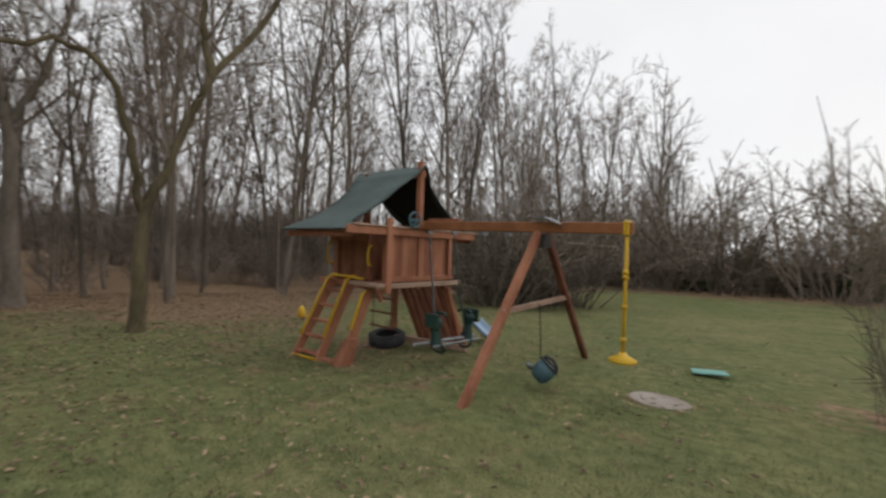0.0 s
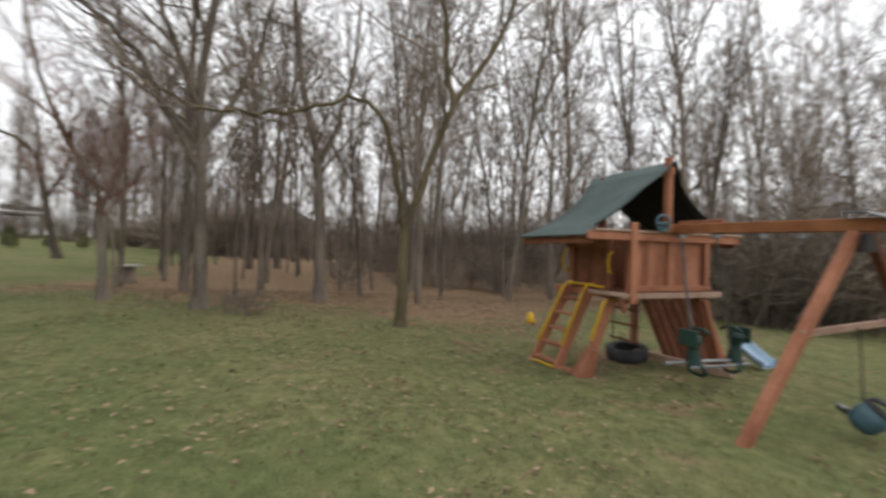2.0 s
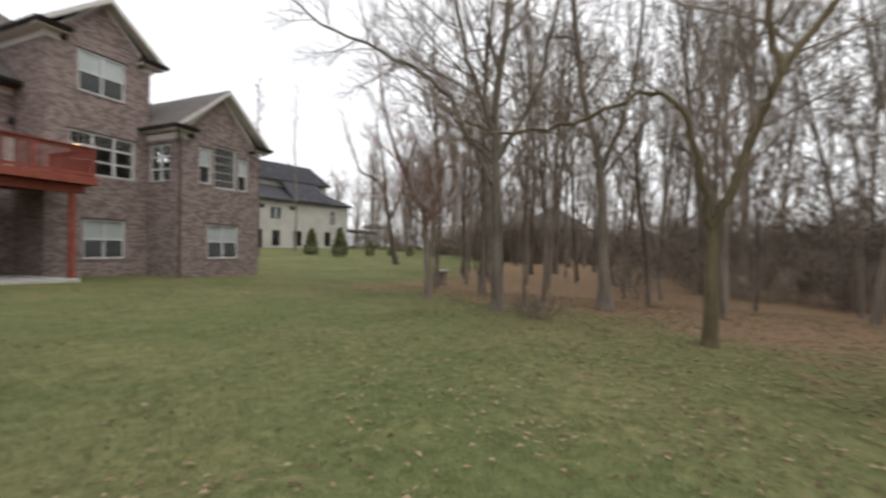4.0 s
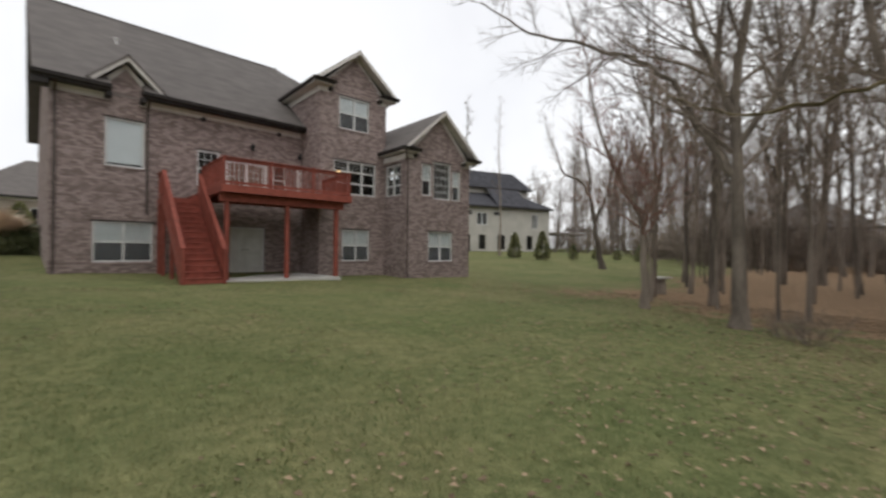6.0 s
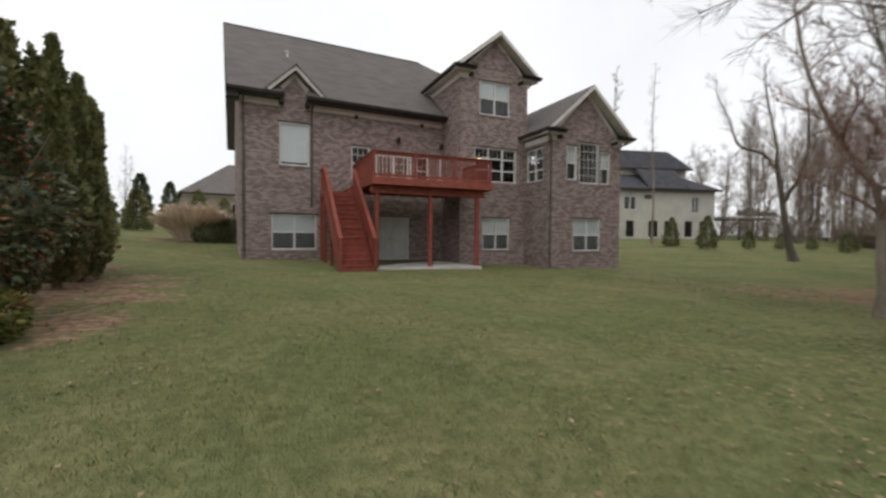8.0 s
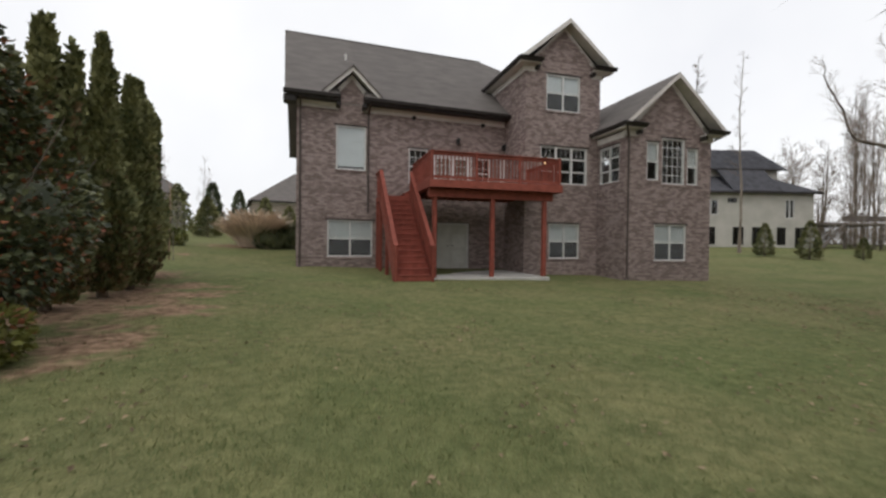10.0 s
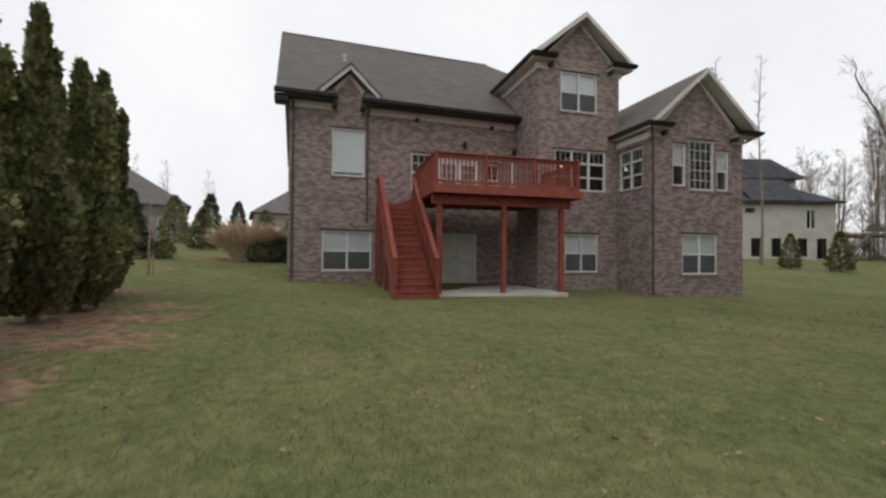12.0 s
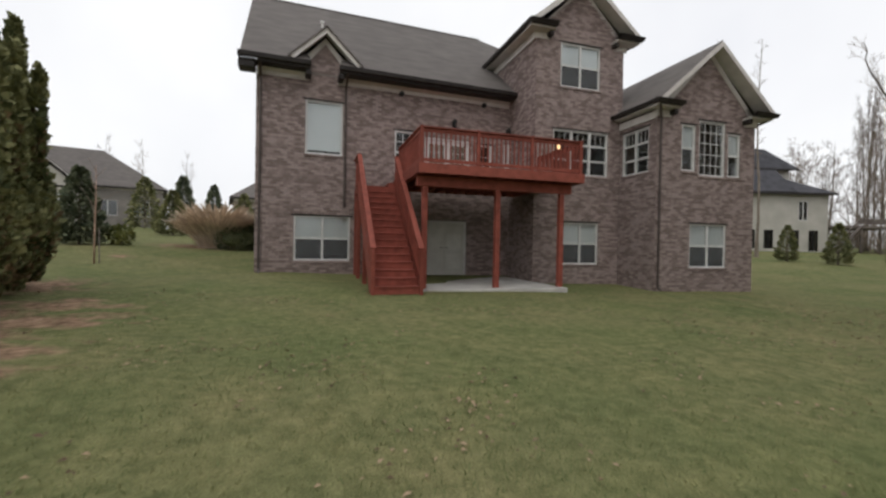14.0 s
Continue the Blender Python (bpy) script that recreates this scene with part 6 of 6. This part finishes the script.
clothe(random.Random(77), w0, w1, stem_path([(0.01, 0, 1.3), (0.03, 0.01, 2.0), (0.02, 0.03, 3.0)]), [0.02] * 11, 0.05, 12, 0.9, (4, 3))
part("crown", w0, TWIG, sap)
part("stake", Shape().tube([(0.14, 0, -0.1), (0.12, 0, 1.1)], 0.018, 6), GREYWOOD, sap, "wooden stake")

feeder = thing("bird_table", "pale flat-topped bird table on a low stump", "bird table", pose(18.6, -12.6, height(18.6, -12.6)))
part("stump", Shape().tube([(0, 0, -0.1), (0, 0, 0.1), (0.01, 0, 0.62)], [0.3, 0.23, 0.2], 12), BARK, feeder, smooth=True)
part("top", Shape().box(-0.42, -0.3, 0.62, 0.42, 0.3, 0.69), STUCCO, feeder, "pale stone top", bevel=0.01)

# ---- neighbouring houses ----
def neighbour(label, m, w, d, h, rise, wallmat, roofmat, openings, over=0.5, gable=False):
    """A house standing off: front at local y = 0, x from 0 to w."""
    t = thing("house", label, "house", m)
    s = Shape()
    us = sorted({0.0, w, *(v for o in openings for v in o[:2])})
    zs = sorted({-1.0, h, *(v for o in openings for v in o[2:4])})
    for i in range(len(us) - 1):
        for j in range(len(zs) - 1):
            cu, cz = (us[i] + us[i + 1]) / 2, (zs[j] + zs[j + 1]) / 2
            if not any(o[0] < cu < o[1] and o[2] < cz < o[3] for o in openings):
                s.box(us[i], 0, zs[j], us[i + 1], 0.25, zs[j + 1])
    s.box(0, 0.25, -1, 0.25, d, h).box(w - 0.25, 0.25, -1, w, d, h).box(0.25, d - 0.25, -1, w - 0.25, d, h)
    part("wall", s, wallmat, t)
    # added dark sheet that stands for the unlit rooms behind the panes
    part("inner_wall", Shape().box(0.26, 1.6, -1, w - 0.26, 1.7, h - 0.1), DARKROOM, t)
    e = over
    if gable:
        a = Shape()
        slab(a, [(-e, -e, h), (w / 2, -e, h + rise), (w / 2, d + e, h + rise), (-e, d + e, h)], 0.18)
        slab(a, [(w + e, -e, h), (w / 2, -e, h + rise), (w / 2, d + e, h + rise), (w + e, d + e, h)], 0.18)
        part("roof", a, roofmat, t)
        part("gable_wall", Shape().prism([(0, 0.01, h), (w, 0.01, h), (w / 2, 0.01, h + rise * (w / (w + 2 * e)) - 0.2)], (0, 0.2, 0)), wallmat, t)
        for k in (-1, 1):
            part("rake_board", Shape().beam((w / 2 + k * (w / 2 + e), -e - 0.03, h - 0.14), (w / 2, -e - 0.03, h + rise - 0.14), 0.05, 0.24, up=(0, 1, 0)), WHITE, t)
    else:
        r = min(w, d) / 2
        c0, c1 = Vector((r, d / 2, h + rise)), Vector((w - r, d / 2, h + rise))
        A, B, C, D = (-e, -e, h), (w + e, -e, h), (w + e, d + e, h), (-e, d + e, h)
        a = Shape()
        for pts in ([A, B, c1, c0], [C, D, c0, c1], [B, C, c1], [D, A, c0]):
            slab(a, pts, 0.15)
        part("roof", a, roofmat, t)
    part("gutter", Shape().box(-e, -e - 0.1, h - 0.22, w + e, -e, h - 0.02), GUTTER, t)
    part("frieze", Shape().box(0, -0.04, h - 0.45, w, -0.003, h - 0.2), TRIM if wallmat != STUCCO else STUCCO, t)
    for o in openings:
        f = part("window", Shape().box(o[0], 0.03, o[2], o[0] + 0.07, 0.14, o[3]).box(o[1] - 0.07, 0.03, o[2], o[1], 0.14, o[3]).box(o[0] + 0.07, 0.03, o[3] - 0.07, o[1] - 0.07, 0.14, o[3])
                 .box(o[0] + 0.07, 0.03, o[2], o[1] - 0.07, 0.14, o[2] + 0.07), o[4] if len(o) > 4 else WHITE, t)
        part("pane", Shape().box(o[0] + 0.07, 0.07, o[2] + 0.07, o[1] - 0.07, 0.08, o[3] - 0.07), GLASS, f).visible_shadow = False
        if o[1] - o[0] > 0.9:
            c = (o[0] + o[1]) / 2
            part("mullion", Shape().box(c - 0.05, 0.03, o[2] + 0.07, c + 0.05, 0.13, o[3] - 0.07), o[4] if len(o) > 4 else WHITE, f)
    return t


hz = height(48, 14)
N2 = pose(52.0 - 22 * math.cos(radians(15)), 15.5 + 22 * math.sin(radians(15)), hz, 0, 0, -15)
dk = BLACK
n2 = neighbour("pale painted two-storey house with a dark hipped roof", N2, 22, 12, 6.1, 3.9, STUCCO, SHINGLE_DARK,
               [(1.5, 2.7, 0.1, 2.3, dk), (4.2, 5.2, 0.4, 2.3, dk), (7.0, 9.0, 0.0, 2.3, dk), (10.3, 11.3, 0.4, 2.3, dk), (13.2, 14.4, 0.4, 2.3, dk), (15.3, 16.3, 0.4, 2.3, dk), (18.0, 19.0, 0.4, 2.3, dk), (20.0, 21.0, 0.2, 2.3, dk),
                (5.0, 7.0, 3.6, 5.1), (10.0, 11.6, 3.6, 5.2), (12.6, 13.6, 4.9, 5.4, dk), (8.3, 9.3, 4.9, 5.4, dk), (18.9, 19.9, 3.3, 5.3)])
part("upper_block", Shape().box(4.0, 3.0, 6.0, 20.4, 9.8, 9.0), STUCCO, n2)
A, B, C, D, P, Q = (3.4, 2.4, 9.0), (21.0, 2.4, 9.0), (21.0, 10.2, 9.0), (3.4, 10.2, 9.0), (6.0, 5.6, 11.8), (19.6, 5.6, 11.8)
roof2 = Shape()
for pts in ([A, B, Q, P], [C, D, P, Q], [B, C, Q], [D, A, P]):
    slab(roof2, pts, 0.12)
part("upper_roof", roof2, SHINGLE_DARK, n2)
part("front_roof", slab(Shape(), [(12.9, -0.52, 6.16), (18.3, -0.52, 6.16), (18.3, 2.7, 9.22), (12.9, 2.7, 9.22)], 0.15), SHINGLE_DARK, n2)
part("upper_gutter", Shape().box(3.4, 2.28, 8.84, 21.0, 2.39, 8.98), GUTTER, n2)
n2deck = thing("deck", "weathered grey wooden deck with stairs behind the pale house", "deck", N2)
for x in (25.0, 27.0, 29.0):
    part("post", Shape().box(x - 0.1, -0.6, -1.0, x + 0.1, -0.4, 2.6), GREYWOOD, n2deck)
part("floor", Shape().box(22.4, -0.7, 2.6, 30, 4.0, 2.85), GREYWOOD, n2deck)
part("rail", Shape().box(24.5, -0.7, 3.7, 30, -0.62, 3.8).box(24.5, -0.7, 3.0, 30, -0.66, 3.6), GREYWOOD, n2deck)
part("stairs", Shape().beam((24.6, -0.9, 2.8), (22.0, -0.9, -0.1), 0.08, 0.35, up=(0, 1, 0)).beam((24.6, -0.9, 3.7), (22.0, -0.9, 0.9), 0.06, 0.15, up=(0, 1, 0)), GREYWOOD, n2deck)
neighbour("dark grey house half hidden by the woods", pose(60, -7, height(60, -9) - 0.3, 0, 0, -82), 10, 9, 4.2, 3.6, GREYWALL, SHINGLE, [(3.5, 5.5, 0.5, 2.4, dk), (6.5, 8.0, 0.5, 2.4, dk)])
neighbour("large grey stone house with a broad hipped roof", pose(-39, 46, 2.6, 0, 0, 17), 22, 14, 5.2, 5.6, GREYWALL, SHINGLE, [(11, 13, 1.4, 3.4), (15, 17, 1.4, 3.4), (18.5, 20.5, 1.4, 3.4)])
neighbour("pale gabled house wing beyond the lawn", pose(-28.4, 39.5, 2.4, 0, 0, 20), 6, 6.5, 4.2, 3.2, STUCCO, SHINGLE, [(1.2, 2.6, 0.8, 3.2, WHITE), (3.6, 5.0, 0.6, 3.4, WHITE)], gable=True)
neighbour("tan brick house with a grey gabled roof behind the garden", pose(-7.8, 44.0, 1.9, 0, 0, 10), 15, 12, 4.6, 4.8, TANWALL, SHINGLE, [(1.2, 2.8, 1.4, 3.4, WHITE), (5.6, 7.0, 1.4, 3.4, WHITE), (9.2, 11.0, 1.4, 3.4, WHITE)])
for x, y in ((-27, 60), (-24, 63), (-20, 70)):
    copy_thing(FAR[2], pose(x, y, 1.5, 0, 0, x * 31)).scale = (0.55, 0.55, 0.9)

# ---- fallen leaves and grass ----
def lie(x, y):
    near = max(0.0, 1 - max(abs(x - 5), abs(y + 14)) / 60)
    return height(x, y) + near * 0.05 * noise.noise((x * 0.45, y * 0.45, 3)) + near * 0.012 * noise.noise((x * 2.2, y * 2.2, 7))


rng0 = random.Random(31)
sand = Shape()
ring = []
for k in range(40):
    a = 2 * math.pi * k / 40
    r = 1 + 0.04 * math.sin(2 * a) + rng0.uniform(-0.025, 0.025)
    x, y = 2.02 + 0.29 * r * math.cos(a), -25.16 + 0.24 * r * math.sin(a)
    ring.append(Vector((x, y, lie(x, y) + 0.006)))
ctr = Vector((2.0, -25.14, lie(2.0, -25.14) + 0.016))
sand.add([ctr] + ring, [(0, k + 1, (k + 1) % 40 + 1) for k in range(40)])
tagged(part("sand_patch", sand, SAND, smooth=True), "bare trodden patch of pale sandy soil", "ground", kind="structure")


def fallen_leaves():
    rng = random.Random(500)
    s, n = Shape(), 0
    while n < 40000:
        x, y = rng.uniform(-5, 17), rng.uniform(-33, -4)
        w = woods_edge(x, y)
        tree = max(0, 1 - math.hypot(x - 9, y + 22) / 9)
        p = 0.03 + min(1, max(0, 0.55 + w / 9)) * (1 if y < -15 else 0.5) + 0.5 * tree
        if noise.noise((x * 0.8, y * 0.8, 20)) * 0.25 + rng.random() > p:
            continue
        n += 1
        z = lie(x, y) + rng.uniform(0.012, 0.045)
        a, L = rng.uniform(0, 6.28), rng.uniform(0.016, 0.036)
        d, e = Vector((math.cos(a), math.sin(a), rng.uniform(-0.3, 0.3))) * L, Vector((-math.sin(a), math.cos(a), rng.uniform(-0.4, 0.4))) * L * 0.55
        c, up = Vector((x, y, z)), Vector((0, 0, L * rng.uniform(0.1, 0.5)))
        s.add([c - d, c + e + up, c + d, c - e + up, c - d * 0.1], [(0, 4, 1), (1, 4, 2), (2, 4, 3), (3, 4, 0)])
    tagged(part("fallen_leaves", s, LEAF), "scattered tan and brown fallen leaves on the lawn", "leaves", kind="stuff")


def grass():
    rng = random.Random(600)
    s, n = Shape(), 0
    while n < 150000:
        x, y = rng.uniform(-4.5, 9.5), rng.uniform(-27, -5)
        d = max(0.0, math.hypot(x - min(max(x, 0.4), 1.9), y - min(max(y, -20.3), -14.5)))
        if rng.random() > math.exp(-d / 3.2) or woods_edge(x, y) > -1:
            continue
        if any(math.hypot((x - cx) / rx, (y - cy) / ry) < 0.75 for cx, cy, rx, ry in SOIL) and rng.random() < 0.8:
            continue
        n += 1
        z = lie(x, y) - 0.004
        a, h, w = rng.uniform(0, 6.28), rng.uniform(0.025, 0.065) * (1 + 0.5 * noise.noise((x * 1.5, y * 1.5, 40))), rng.uniform(0.0022, 0.004)
        b = rng.uniform(0, 6.28)
        dx, dy, k = math.cos(a) * w, math.sin(a) * w, rng.uniform(0.2, 0.9) * h
        s.v += [(x - dx, y - dy, z), (x + dx, y + dy, z), (x + math.cos(b) * k, y + math.sin(b) * k, z + h)]
        i = len(s.v)
        s.f.append((i - 3, i - 2, i - 1))
    tagged(part("grass", s, BLADE), "short green lawn grass blades", "grass", kind="stuff")


fallen_leaves()
grass()


# ---- the bricks of the walls ----
def finish_walls():
    me = None
    for w, m, u0, u1, z0, z1, holes, gable, single in LATER:
        joined, singles = lay_bricks(m, u0, u1, z0, z1, holes, gable, single)
        f = part("brickwork", joined, BRICK_FIELD, w)
        f["kind"] = "stuff"
        for p, z in singles[:300]:
            if me is None:
                me = Shape().box(0, -0.014, 0, 0.2, 0.0, 0.066).mesh("brick", BRICK, bevel=0.003)
            part("brick", me, BRICK, w, at=m @ pose(p, random.uniform(-0.002, 0.002), z))


finish_walls()
